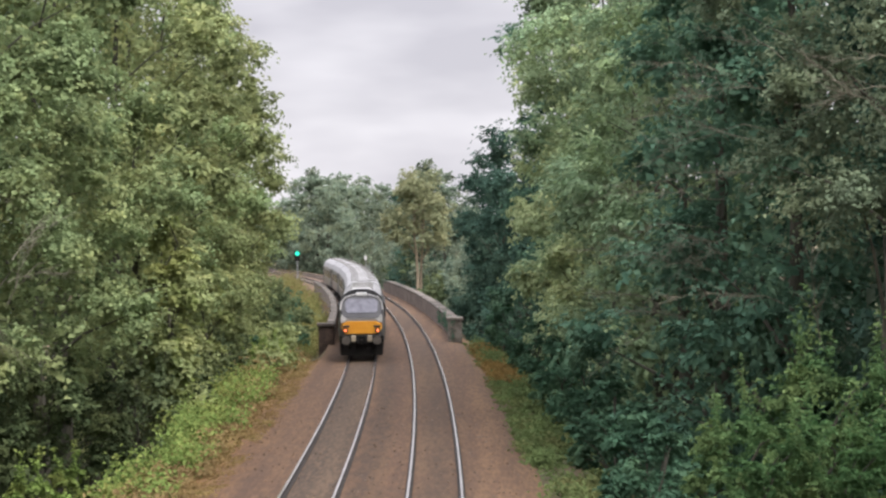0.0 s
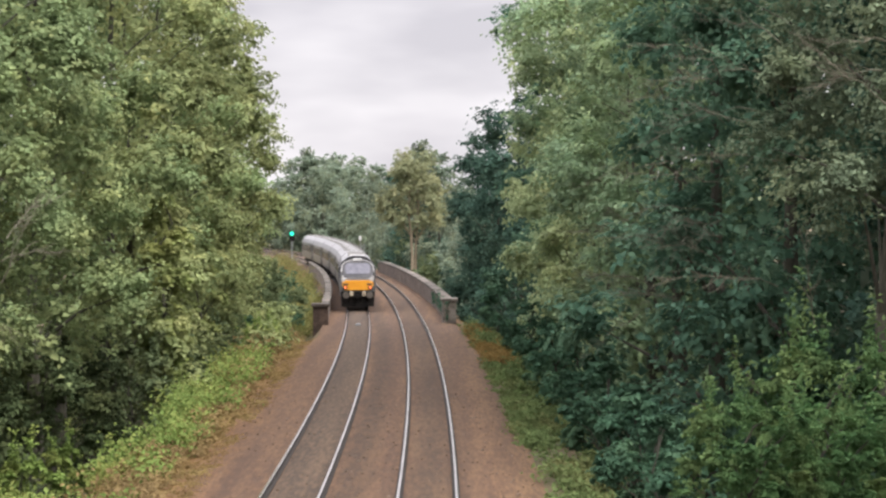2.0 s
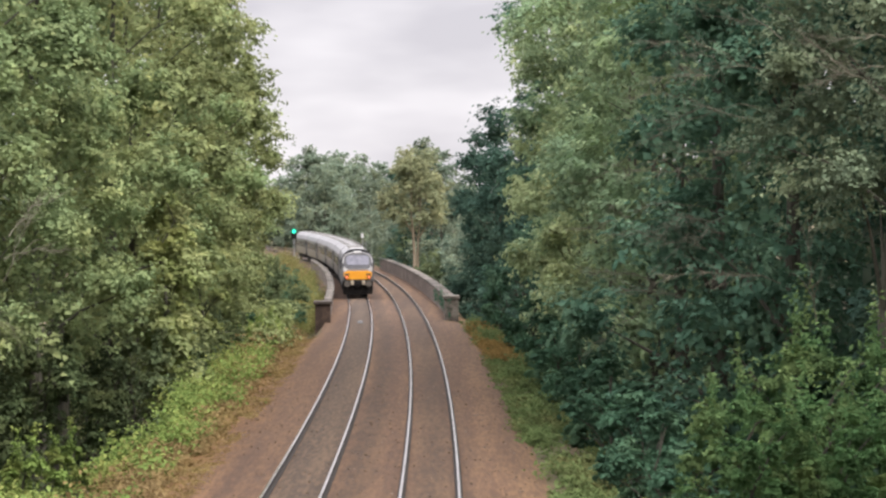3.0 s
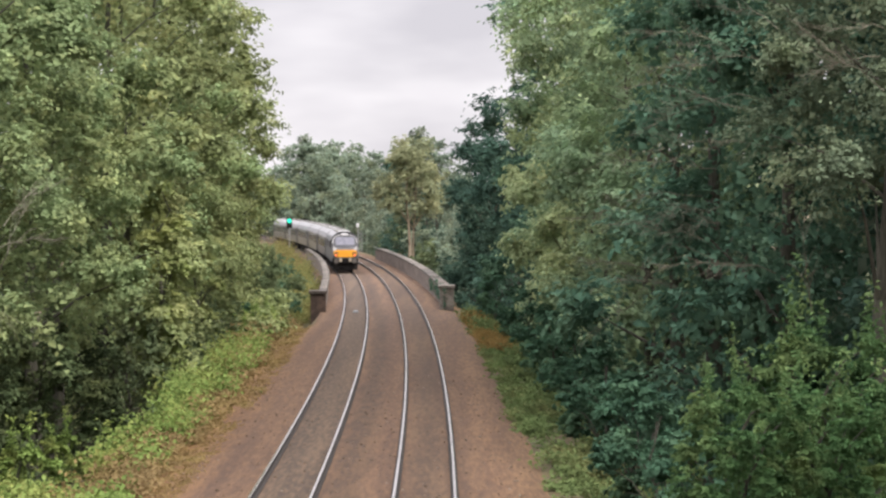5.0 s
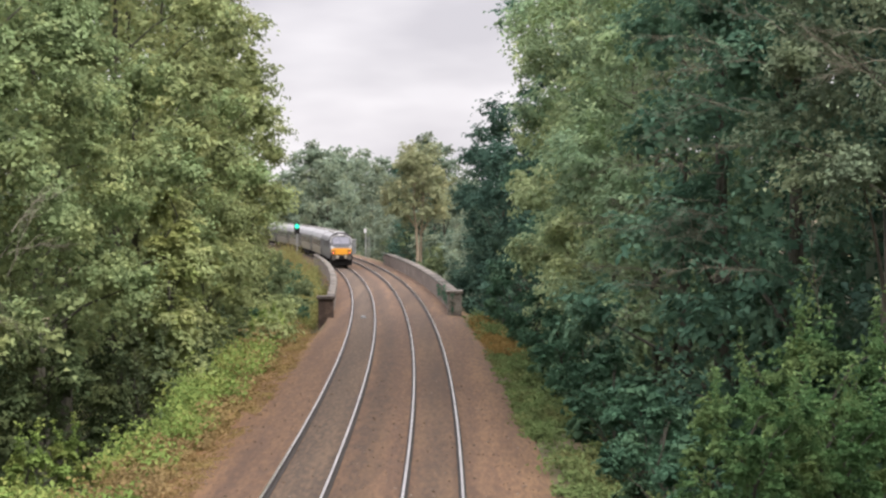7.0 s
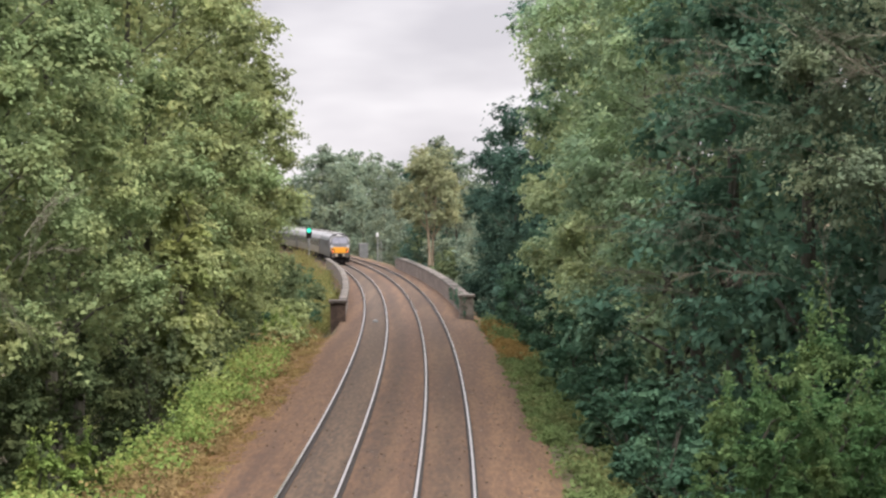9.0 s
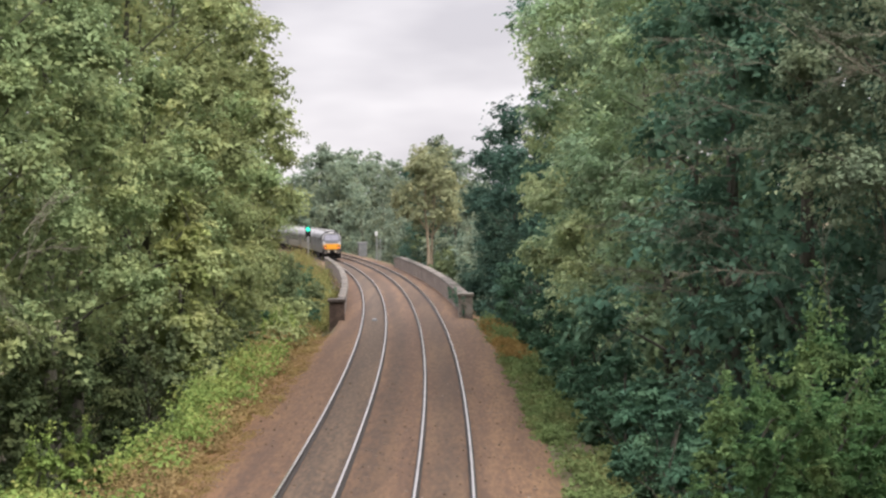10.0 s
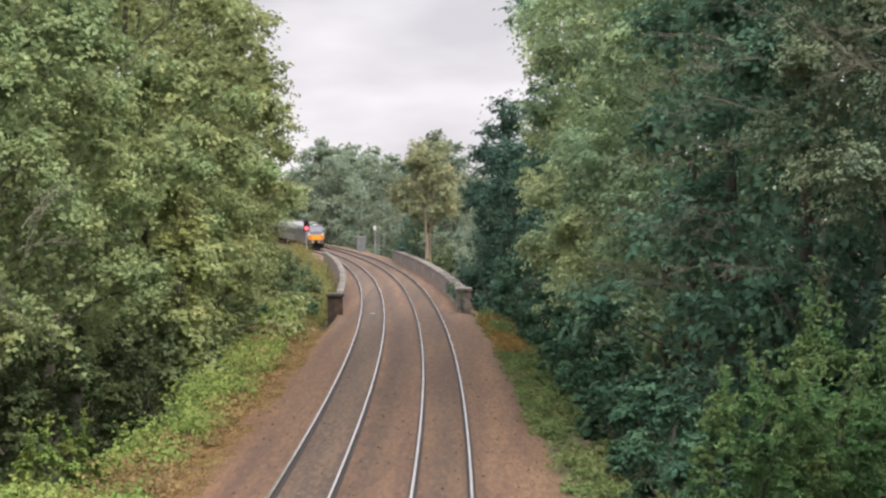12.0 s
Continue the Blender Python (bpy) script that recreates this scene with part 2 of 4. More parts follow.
SILVER = material("silver_grey_paint", [(0.18, 0.176, 0.172), (0.25, 0.246, 0.238)], 0.8, 12, 0.4, 0.15, 0.02, coat=0.3)
CHEEK = material("silver_white_paint", [(0.36, 0.355, 0.35), (0.46, 0.455, 0.445)], 0.8, 12, 0.4, 0.1, 0.02, coat=0.3)
SIDE_GREY = material("weathered_grey_coach_side", [(0.095, 0.089, 0.08), (0.145, 0.137, 0.125)], 0.8, 12, 0.4, 0.1, 0.02, coat=0.3)
ROOF_WHITE = material("pale_grey_coach_roof", [(0.156, 0.156, 0.16), (0.234, 0.232, 0.234)], 0.7, 9, 0.5, 0.0, 0.05)
DARKPAINT = material("charcoal_paint", [(0.022, 0.022, 0.025), (0.04, 0.04, 0.043)], 1.0, 12, 0.45, 0.0, 0.02, gloss=0.3)
LOCO_GREY = material("grey_locomotive_paint", [(0.056, 0.0552, 0.0552), (0.088, 0.0864, 0.084)], 0.8, 12, 0.45, 0.1, 0.02, gloss=0.3)
CREAM = material("grimy_cream_paint", [(0.22, 0.18, 0.13), (0.34, 0.29, 0.21)], 3, 18, 0.7, 0.0, 0.05)
YELLOW = material("warning_yellow_paint", [(0.56, 0.225, 0.012), (0.64, 0.29, 0.02)], 1.5, 14, 0.4, 0.0, 0.02, coat=0.3)
BLACK = material("black_underframe", [(0.006, 0.0055, 0.0055), (0.015, 0.0135, 0.012)], 2, 18, 0.85, 0.0, 0.2, gloss=0.1)
BUFFER = material("dusty_buffer_steel", [(0.055, 0.048, 0.04), (0.11, 0.095, 0.078)], 3, 18, 0.6, 0.2, 0.1)
GLASS = material("tinted_cab_glass", [(0.07, 0.07, 0.085), (0.12, 0.12, 0.14)], 0.8, 3, 0.12, 0.2, 0.0)
WINDOW = material("tinted_coach_glass", [(0.03, 0.032, 0.035), (0.06, 0.06, 0.06)], 1, 5, 0.15, 0.0, 0.0)
GALV = material("galvanised_steel", [(0.22, 0.23, 0.23), (0.32, 0.33, 0.33)], 3, 22, 0.5, 0.4, 0.05)
GREYBOX = material("grey_cabinet_paint", [(0.10, 0.106, 0.106), (0.15, 0.156, 0.156)], 1.5, 12, 0.6, 0.0, 0.05)
WHITEPAINT = material("white_sign_paint", [(0.42, 0.42, 0.42), (0.55, 0.55, 0.55)], 2, 15, 0.6, 0.0, 0.02)
GREEN_LIGHT = glow("green_aspect", (0.012, 0.56, 0.33), 1.15)
RED_LIGHT = glow("red_aspect", (1.0, 0.10, 0.13), 2.2)
TAIL_LIGHT = glow("red_tail_lamp", (1.0, 0.2, 0.06), 2.6)

# ---- the line: a left-hand curve that tightens over the viaduct ----
SPACING = 3.53                  # between the two track centres
HALF = 1.505 / 2                # rail head to track centre
DS = 0.25
S_ALL = np.arange(0, 1000, DS)
K_ALL = -0.000437 + (-0.000674 + 0.000437) * np.clip((S_ALL - 132.244) / (206.274 - 132.244), 0, 1)
K_ALL[S_ALL > 600] = 0
A_ALL = 0.020318 + np.cumsum(K_ALL) * DS
X_ALL = -4.450627 + np.cumsum(np.sin(A_ALL)) * DS
Y_ALL = 5 + np.cumsum(np.cos(A_ALL)) * DS


def line(s, off=0.0, z=0.0):
    """A point s metres along the left track's centre, off metres to its right."""
    q = min(max(s, 0), 990)
    x, y, a = np.interp(q, S_ALL, X_ALL), np.interp(q, S_ALL, Y_ALL), np.interp(q, S_ALL, A_ALL)
    x, y = x + (s - q) * math.sin(a), y + (s - q) * math.cos(a)
    return Vector((x + off * math.cos(a), y - off * math.sin(a), z))


def heading(s):
    return float(np.interp(s, S_ALL, A_ALL))


def on_line(s, off, z=0.0, turn=0.0):
    """A pose on the line whose y axis runs along it."""
    p = line(s, off, z)
    return pose(p.x, p.y, p.z, 0, 0, -math.degrees(heading(s)) + turn)


# ---- mesh helpers ----
def mesh_of(bm, name, mat, smooth=False):
    me = bpy.data.meshes.new(name)
    bm.normal_update()
    bm.to_mesh(me)
    bm.free()
    me.materials.append(mat)
    if smooth:
        me.shade_smooth()
    return me


def part(name, bm, mat, parent=None, label="", smooth=False):
    ob = new(name, mesh_of(bm, name, mat, smooth))
    if parent is not None:
        ob.parent = parent
    if label:
        ob["label"] = label
    return ob


def box(bm, cx, cy, cz, sx, sy, sz, bevel=0.0, m=None):
    made = bmesh.ops.create_cube(bm, size=1.0)["verts"]
    bmesh.ops.scale(bm, vec=(sx, sy, sz), verts=made)
    bmesh.ops.translate(bm, vec=(cx, cy, cz), verts=made)
    if bevel:
        edges = list({e for v in made for e in v.link_edges})
        made = list({v for f in bmesh.ops.bevel(bm, geom=edges, offset=bevel, segments=2, affect="EDGES", profile=0.5)["faces"] for v in f.verts} | {v for v in made if v.is_valid})
    if m is not None:
        bmesh.ops.transform(bm, matrix=m, verts=made)
    return made


def tube(bm, a, b, ra, rb, sides=8):
    """A tapered round bar from a to b."""
    a, b = Vector(a), Vector(b)
    d = b - a
    m = Matrix.Translation((a + b) / 2) @ d.to_track_quat("Z", "Y").to_matrix().to_4x4()
    bmesh.ops.create_cone(bm, cap_ends=True, segments=sides, radius1=ra, radius2=rb, depth=d.length, matrix=m)


def sheet(name, svals, offs, height, mat, jitter=0.0):
    """A surface along the line; height(s, off) gives z."""
    verts, faces = [], []
    w = len(offs)
    for s in svals:
        for o in offs:
            p = line(s, o, height(s, o))
            if jitter:
                p.z += jitter * noise.noise(Vector((p.x * 2.1, p.y * 0.9, 0)))
            verts.append(p)
    for i in range(len(svals) - 1):
        for j in range(w - 1):
            faces.append((i * w + j, i * w + j + 1, (i + 1) * w + j + 1, (i + 1) * w + j))
    me = bpy.data.meshes.new(name)
    me.from_pydata(verts, [], faces)
    across = me.attributes.new("across", "FLOAT", "POINT")
    across.data.foreach_set("value", np.tile(np.array(offs, np.float32), len(svals)))
    me.materials.append(mat)
    me.shade_smooth()
    return new(name, me)


def sweep(name, svals, profile, mat, off=0.0, parent=None):
    """A closed cross-section (x to the right, z up) swept along the line."""
    verts, faces = [], []
    w = len(profile)
    for s in svals:
        for x, z in profile:
            verts.append(line(s, off + x, z))
    for i in range(len(svals) - 1):
        for j in range(w):
            k = (j + 1) % w
            faces.append((i * w + j, i * w + k, (i + 1) * w + k, (i + 1) * w + j))
    faces.append(tuple(range(w)))
    faces.append(tuple(reversed([(len(svals) - 1) * w + j for j in range(w)])))
    me = bpy.data.meshes.new(name)
    me.from_pydata(verts, [], faces)
    me.materials.append(mat)
    ob = new(name, me)
    if parent is not None:
        ob.parent = parent
    return ob


# ---- ground, ballast and rails ----
V0, V1 = 133.0, 252.0           # the viaduct's stretch
WALL_L, WALL_R = -2.02, SPACING + 2.35


def bank(s, o):
    """Height of the ground: a flat formation with banks that fall away; deep beside the viaduct."""
    out = max(-4.3 - o, o - (SPACING + 3.9), 0.0)
    z = -0.42 - 0.42 * min(out, 12) - 0.02 * max(out - 12, 0)
    z = max(z, -5.5)
    if o < -2.5 and s > 116 and s < V1 + 12:
        z -= 0.9 * min((s - 116) / 10.0, 1.0) * min((-2.5 - o) / 0.6, 1.0)
    if V0 + 1 < s < V1:
        side = max(WALL_L - 0.5 - o, o - WALL_R - 0.5)
        if side > 0:
            f = min(min(s - V0 - 1, V1 - s) / 4.0, 1.0)
            z -= (4.0 if o > 0 else 0.3) * f * min(side / 0.5, 1.0)
    if 40 < abs(o) :
        z += 0.02 * (abs(o) - 40)
    return z + 0.25 * noise.noise(Vector((s * 0.07, o * 0.11, 3.0))) * min(out, 3) / 3


ground = sheet("ground", list(np.arange(-300, 0, 30)) + list(np.arange(0, 420, 2.0)) + list(np.arange(420, 3600, 40)),
               [-900, -400, -160, -80, -45, -30, -22, -17, -13, -10, -8, -6.5, -5.5, -4.8, -4.3, -3.6, -3.2, -2.8, -2.4, -1, 1, 3, 4.5, 5.9, 6.3, 6.7, 7.4, 8, 9, 10.5, 12.5, 15, 19, 25, 34, 50, 90, 180, 400, 900], bank, EARTH)
tagged(ground, "grassy embankment earth beneath the trees", "ground", kind="structure")


BED_Z = -0.205                  # top of the ballast


def bed(s, o):
    left, right = -2.3, SPACING + 2.6
    if o < left:
        return BED_Z - (left - o) * (0.115 + (1.6 * min((s - 116) / 10.0, 1.0) if s > 116 else 0.0))
    if o > right:
        return BED_Z - (o - right) * 0.34
    return BED_Z


ballast = sheet("track_bed", list(np.arange(-90, 0, 5.0)) + list(np.arange(0, 130, 0.8)) + list(np.arange(130, 460, 2.0)) + list(np.arange(460, 760, 10.0)),
                [-4.5, -4.1, -3.7, -3.3, -2.95, -2.75, -2.5, -2.3, -2.0, -1.5, -1.0, -0.6, -0.2, 0.2, 0.6, 1.0, 1.5, 2.0, 2.6, 3.1, 3.6, 4.1, 4.6, 5.2, 5.8, 6.38, 6.7, 7.1, 7.5], bed, BALLAST, 0.035)
tagged(ballast, "brown stone ballast spread under both tracks", "ballast", kind="structure")
grey_strip = sheet("ballast_strip", list(np.arange(-90, 460, 2.0)) + list(np.arange(460, 760, 10.0)), [-0.62, -0.3, 0, 0.3, 0.62], lambda s, o: BED_Z + 0.015 + 0.03 * (abs(o) < 0.5), FOURFOOT, 0.02)
tagged(grey_strip, "darker oil-stained ballast between the rails", "ballast", kind="structure")

RAIL_S = list(np.arange(-90, 460, 2.5)) + list(np.arange(460, 755, 10.0))
for centre_off in (0.0, SPACING):
    track = tagged(new("railway_track"), "pair of worn steel rails bedded in ballast", "railway track", "tracks of the line")
    for side in (-HALF, HALF):
        rail = sweep("rail", RAIL_S, [(-0.065, -0.16), (0.065, -0.16), (0.03, -0.125), (0.012, -0.11), (0.012, -0.05), (0.036, -0.035), (0.036, -0.004), (-0.036, -0.004), (-0.036, -0.035), (-0.012, -0.05), (-0.012, -0.11), (-0.03, -0.125)],
                     RAIL_SIDE, centre_off + side, track)
        head = sweep("running_surface", RAIL_S, [(-0.037, -0.008), (0.037, -0.008), (0.037, -0.002), (0.028, 0.0), (-0.028, 0.0), (-0.037, -0.002)], RAIL_HEAD, centre_off + side, rail)
        head["label"] = "bright polished running surface"
        # rail foot and plates as one strip, dark to paint the shade beside the rail
        sweep("fastening_strip", RAIL_S, [(-0.1, -0.28), (0.1, -0.28), (0.1, -0.17), (0.075, -0.158), (-0.075, -0.158), (-0.1, -0.17)], RAIL_FOOT, centre_off + side, rail)


def loose_stones(seed, count, s0, s1, o0, o1):
    """Paler and darker stones that stand proud of the ballast, as one mass."""
    rng = np.random.default_rng(seed)
    base = np.array([(1, 0, 0), (-1, 0, 0), (0, 1, 0), (0, -1, 0), (0, 0, 0.7), (0, 0, -0.7)], float)
    tri = np.array([(0, 2, 4), (2, 1, 4), (1, 3, 4), (3, 0, 4), (2, 0, 5), (1, 2, 5), (3, 1, 5), (0, 3, 5)])
    verts, faces = [], []
    for i in range(count):
        s, o = s0 + (s1 - s0) * rng.random() ** 1.3, rng.uniform(o0, o1)
        if min(abs(o - k - e) for k in (0.0, SPACING) for e in (-HALF, HALF)) < 0.16:
            continue
        size = 0.016 + 0.04 * rng.random() ** 3
        q = np.array(line(s, o, bed(s, o) + 0.02 + (0.03 if abs(o) < 0.62 else 0.0)))
        faces.extend((tri + len(verts)).tolist())
        verts.extend((q + base * size * rng.uniform(0.6, 1.4, (6, 3))).tolist())
    me = bpy.data.meshes.new("loose_stones")
    me.from_pydata(verts, [], faces)
    me.materials.append(STONES)
    return tagged(new("loose_stones", me), "loose pale and dark ballast stones", "stones", kind="stuff")


loose_stones(71, 1500, 36, 84, -3.6, 7.3)

magnet = tagged(new("track_magnet"), "small pale box fixed between the rails", "track magnet")
magnet.matrix_basis = on_line(131.5, 0.0, BED_Z + 0.03)
bm = bmesh.new()
box(bm, 0, 0, 0.06, 0.28, 0.8, 0.12, 0.02)
part("housing", bm, GREYBOX, magnet)
bm = bmesh.new()
box(bm, 0, -0.55, 0.03, 0.4, 0.25, 0.06, 0.01)
part("ramp", bm, GREYBOX, magnet)


# ---- viaduct parapets ----
def parapet(name, inner, outer, s0, s1, top, stone):
    base = new(name)
    tagged(base, "weathered brick viaduct parapet with stone coping", "parapet wall", kind="structure")
    sv = list(np.arange(s0, s1 + 0.1, 2.0))
    sweep("brick_wall", sv, [(inner, -0.5), (inner, top), (outer, top), (outer, -9.0), (inner, -9.0)], BRICK, 0.0, base)
    bm = bmesh.new()
    box(bm, 0, 0, 0, abs(outer - inner) + 0.14, 1.17, 0.16, 0.025)
    me = mesh_of(bm, "coping_stone", stone)
    s = s0 + 0.6
    while s < s1 - 0.3:
        c = new("coping_stone", me)
        c.parent = base
        c.matrix_basis = on_line(s, (inner + outer) / 2 + random.uniform(-0.035, 0.035), top + 0.085 + random.uniform(-0.02, 0.025), random.uniform(-2.0, 2.0))
        s += 1.2
    return base


parapet("parapet_right", WALL_R, WALL_R + 0.58, 135.4, 251.0, 0.98, COPING)
parapet("parapet_left", WALL_L, WALL_L - 0.38, 134.2, 251.0, 0.86, COPING)


def end_pier(name, s, off, w, d, h, cap_mat, label, shaft_mat):
    base = new(name)
    base.matrix_basis = on_line(s, off, 0)
    tagged(base, label, "pier", kind="structure")
    bm = bmesh.new()
    box(bm, 0, 0, (h - 3.0) / 2, w, d, h + 3.0, 0.02)
    part("brick_shaft", bm, shaft_mat, base)
    bm = bmesh.new()
    box(bm, 0, 0, h + 0.102, w + 0.2, d + 0.2, 0.2, 0.03)
    part("cap_stone", bm, cap_mat, base)
    return base


end_pier("pier_right", 134.6, WALL_R + 0.14, 0.9, 1.2, 1.22, PIERSTONE, "weathered parapet end pier with pale stone cap", PIERSTONE)
end_pier("pier_left", 133.4, WALL_L - 0.42, 1.0, 1.4, 0.98, DARKSTONE, "dark brick parapet end pier with flat cap", DARKBRICK)

# ---- foliage ----
def leaf_mesh(name, points, normals, size, mat, slim=0.55, fold=0.25):
    """One mesh of folded leaves: two triangles each, at the points, facing roughly along the normals."""
    n = len(points)
    rng = np.random.default_rng(n)
    nor = normals / (np.linalg.norm(normals, axis=1, keepdims=True) + 1e-9)
    t = np.cross(nor, rng.normal(size=(n, 3)))
    t /= np.linalg.norm(t, axis=1, keepdims=True) + 1e-9
    b = np.cross(nor, t)
    ln = (size * rng.uniform(0.6, 1.35, n))[:, None]
    tip, root = points + t * ln * 0.5, points - t * ln * 0.5
    lift = nor * ln * fold
    left, right = points + b * ln * slim * 0.5 + lift, points - b * ln * slim * 0.5 + lift
    v = np.stack([root, right, tip, left], 1).reshape(-1, 3)
    me = bpy.data.meshes.new(name)
    me.vertices.add(4 * n)
    me.vertices.foreach_set("co", v.astype(np.float32).ravel())
    me.loops.add(6 * n)
    me.polygons.add(2 * n)
    idx = (np.arange(n)[:, None] * 4 + np.array([0, 1, 2, 0, 2, 3])[None]).ravel()
    me.loops.foreach_set("vertex_index", idx.astype(np.int32))
    me.polygons.foreach_set("loop_start", (np.arange(2 * n) * 3).astype(np.int32))
    me.update(calc_edges=True)
    me.materials.append(mat)
    return me


def crown_points(rng, lobes, sprays, per):
    """Leaves in flat drooping sprays round the lobes (centre, radius, outward way) of a crown."""
    pts, nrm = [], []
    for c, r, way in lobes:
        d = rng.normal(size=(sprays, 3)) + np.array(way) * 0.6 + np.array((0, 0, 0.4))
        d /= np.linalg.norm(d, axis=1, keepdims=True)
        seat = np.array(c) + d * (r * rng.uniform(0.5, 1.15, sprays))[:, None] * np.array((1, 1, 0.8))
        pick = np.repeat(np.arange(sprays), per)
        along = rng.normal(0, 0.2 * r, (sprays * per, 1))
        jit = rng.normal(size=(sprays * per, 3)) * r * np.array((0.15, 0.15, 0.06)) + d[pick] * along
        jit[:, 2] -= 0.7 * np.abs(along[:, 0])
        pts.append(seat[pick] + jit)
        tilt = d * 0.8 + rng.normal(0, 0.3, (sprays, 3)) + np.array((0, 0, 0.75))
        nrm.append(tilt[pick] + rng.normal(0, 0.24, (sprays * per, 3)))
    return np.concatenate(pts), np.concatenate(nrm)


def crown_lobes(rng, height, radius, base_z, count, lobe_r, taper, bough=4):
    """Lobes gathered in boughs, with gaps between them, that hug a tall uneven crown narrowing above the taper height."""
    lobes = []
    lean = rng.uniform(0, 6.28)
    boughs = max(count // bough, 1)
    for i in range(boughs):
        h = (i + rng.uniform(0.1, 0.9)) / boughs
        prof = 0.82 + 0.18 * math.sin(h * 9 + lean)
        if h > taper:
            prof *= math.sqrt(max(1 - ((h - taper) / (1.02 - taper)) ** 2, 0.03))
        if h < 0.12:
            prof *= 0.75 + 2.0 * h
        ang = i * 2.39996 + rng.uniform(-0.5, 0.5)
        size = radius * lobe_r[1] * rng.uniform(0.8, 1.25) * min(prof + 0.3, 1.0)
        reach = max(radius * prof * rng.uniform(0.72, 1.18) - size * 0.8, 0.0)
        z = base_z + (height - base_z) * h
        for k in range(bough):
            turn, far = ang + rng.normal(0, 0.9), rng.uniform(0.2, 1.0) * size
            lr = radius * rng.uniform(*lobe_r) * 0.86
            x = reach * math.cos(ang) + far * math.cos(turn)
            y = reach * math.sin(ang) + far * math.sin(turn)
            way = (math.cos(turn), math.sin(turn), 0.25 + 0.6 * max(h - 0.6, 0))
            lobes.append(((x, y, z - 0.45 * far + rng.uniform(-0.25, 0.45) * size), lr, way))
    return lobes


def make_tree(name, seed, height, radius, base_z, count, sprays, per, leaf, mat, label, category="tree", lobe_r=(0.2, 0.38), taper=0.55, fill=1100, slim=0.6, bark=None, shoots=0, bough=4):
    """A tapered trunk with limbs that reach into the lobes of the crown. base_z: where the crown begins."""
    rng = np.random.default_rng(seed)
    tree = tagged(new(name), label, category, "bushes beside the line" if category == "bush" else "trees beside the line")
    lobes = crown_lobes(rng, height, radius, base_z, count, lobe_r, taper, bough)
    pts, nrm = crown_points(rng, lobes, sprays, per)
    if shoots:
        tops = sorted(lobes, key=lambda q: -q[0][2])[:shoots * 2:2]
        for c, r, way in tops:
            k, ln = 46, rng.uniform(0.9, 1.9)
            h = rng.random(k)
            lean = rng.normal(0, 0.16, 2)
            pts = np.concatenate([pts, np.array(c) + np.stack([lean[0] * h * ln + rng.normal(0, 0.09, k), lean[1] * h * ln + rng.normal(0, 0.09, k), r * 0.5 + h * ln], 1)])
            nrm = np.concatenate([nrm, rng.normal(0, 0.6, (k, 3)) + np.array((0, 0, 0.5))])
    crown = new("crown", leaf_mesh("crown", pts, nrm, leaf, mat, slim))
    crown.parent = tree
    if fill:
        h = rng.uniform(0.03, 0.8, fill)
        ang, rad = rng.uniform(0, 6.28, fill), radius * 0.55 * np.sqrt(rng.random(fill)) * np.clip((0.95 - h) / (0.95 - taper), 0.1, 1)
        inner = np.stack([rad * np.cos(ang), rad * np.sin(ang), base_z + (height - base_z) * h], 1)
        f = new("inner_foliage", leaf_mesh("inner_foliage", inner, rng.normal(size=(fill, 3)), min(radius * 0.08, leaf * 1.25), mat, 0.8))
        f.parent = tree
    bm = bmesh.new()
    r0 = 0.012 * height + 0.04
    steps = 7
    prev, pr = Vector((0, 0, -1.0)), r0 * 1.25
    spine = []
    for k in range(1, steps + 1):
        q = Vector((rng.uniform(-0.2, 0.2) * k * 0.3, rng.uniform(-0.2, 0.2) * k * 0.3, height * 0.88 * k / steps))
        qr = r0 * (1 - 0.88 * k / steps)
        tube(bm, prev, q, pr, qr, 8)
        spine.append((q, qr))
        prev, pr = q, qr
    for i in range(0, count, max(count // 18, 1)):
        c = Vector(lobes[i][0])
        j = min(range(steps), key=lambda j: abs(spine[j][0].z - (c.z - 0.8 - 0.7 * math.hypot(c.x, c.y))))
        q, qr = spine[j]
        mid = (q + c) / 2 + Vector((0, 0, 0.35))
        tube(bm, q, mid, max(qr * 0.4, 0.035), max(qr * 0.22, 0.02), 6)
        tube(bm, mid, c, max(qr * 0.22, 0.02), 0.01, 6)
    part("trunk", bm, bark or BARK, tree)
    return tree


TREES = {}
TREES["olive_a"] = make_tree("broadleaf_tree", 11, 27, 5.0, 0.8, 80, 17, 14, 0.305, LEAF_OLIVE, "tall broadleaf tree with dense olive-green crown", fill=1500)
TREES["olive_b"] = make_tree("broadleaf_tree", 12, 23, 4.4, 2.2, 76, 17, 14, 0.275, LEAF_OLIVE, "broadleaf tree with dense olive-green crown", fill=1500)
TREES["sage"] = make_tree("broadleaf_tree", 21, 24, 4.6, 6.4, 72, 22, 17, 0.22, LEAF_SAGE, "broadleaf tree with grey-green dusty crown", fill=1500)
TREES["sycamore"] = make_tree("broadleaf_tree", 22, 25, 5.0, 7.0, 72, 22, 17, 0.235, LEAF_SAGE, "large-leaved tree with layered sage-green crown", slim=0.75, fill=1500)
TREES["deep_a"] = make_tree("broadleaf_tree", 13, 27, 5.0, 1.5, 76, 17, 13, 0.3, LEAF_DEEP, "tall broadleaf tree with deep green crown", fill=1500)
TREES["deep_b"] = make_tree("broadleaf_tree", 14, 22, 4.8, 0.0, 72, 16, 13, 0.31, LEAF_GLOOM, "broadleaf tree with deep green drooping crown, darkened for shade", fill=1500)
TREES["blue"] = make_tree("broadleaf_tree", 25, 26, 4.9, 0.6, 80, 19, 15, 0.26, LEAF_BLUE, "tall broadleaf tree with bluish green crown", fill=1500)
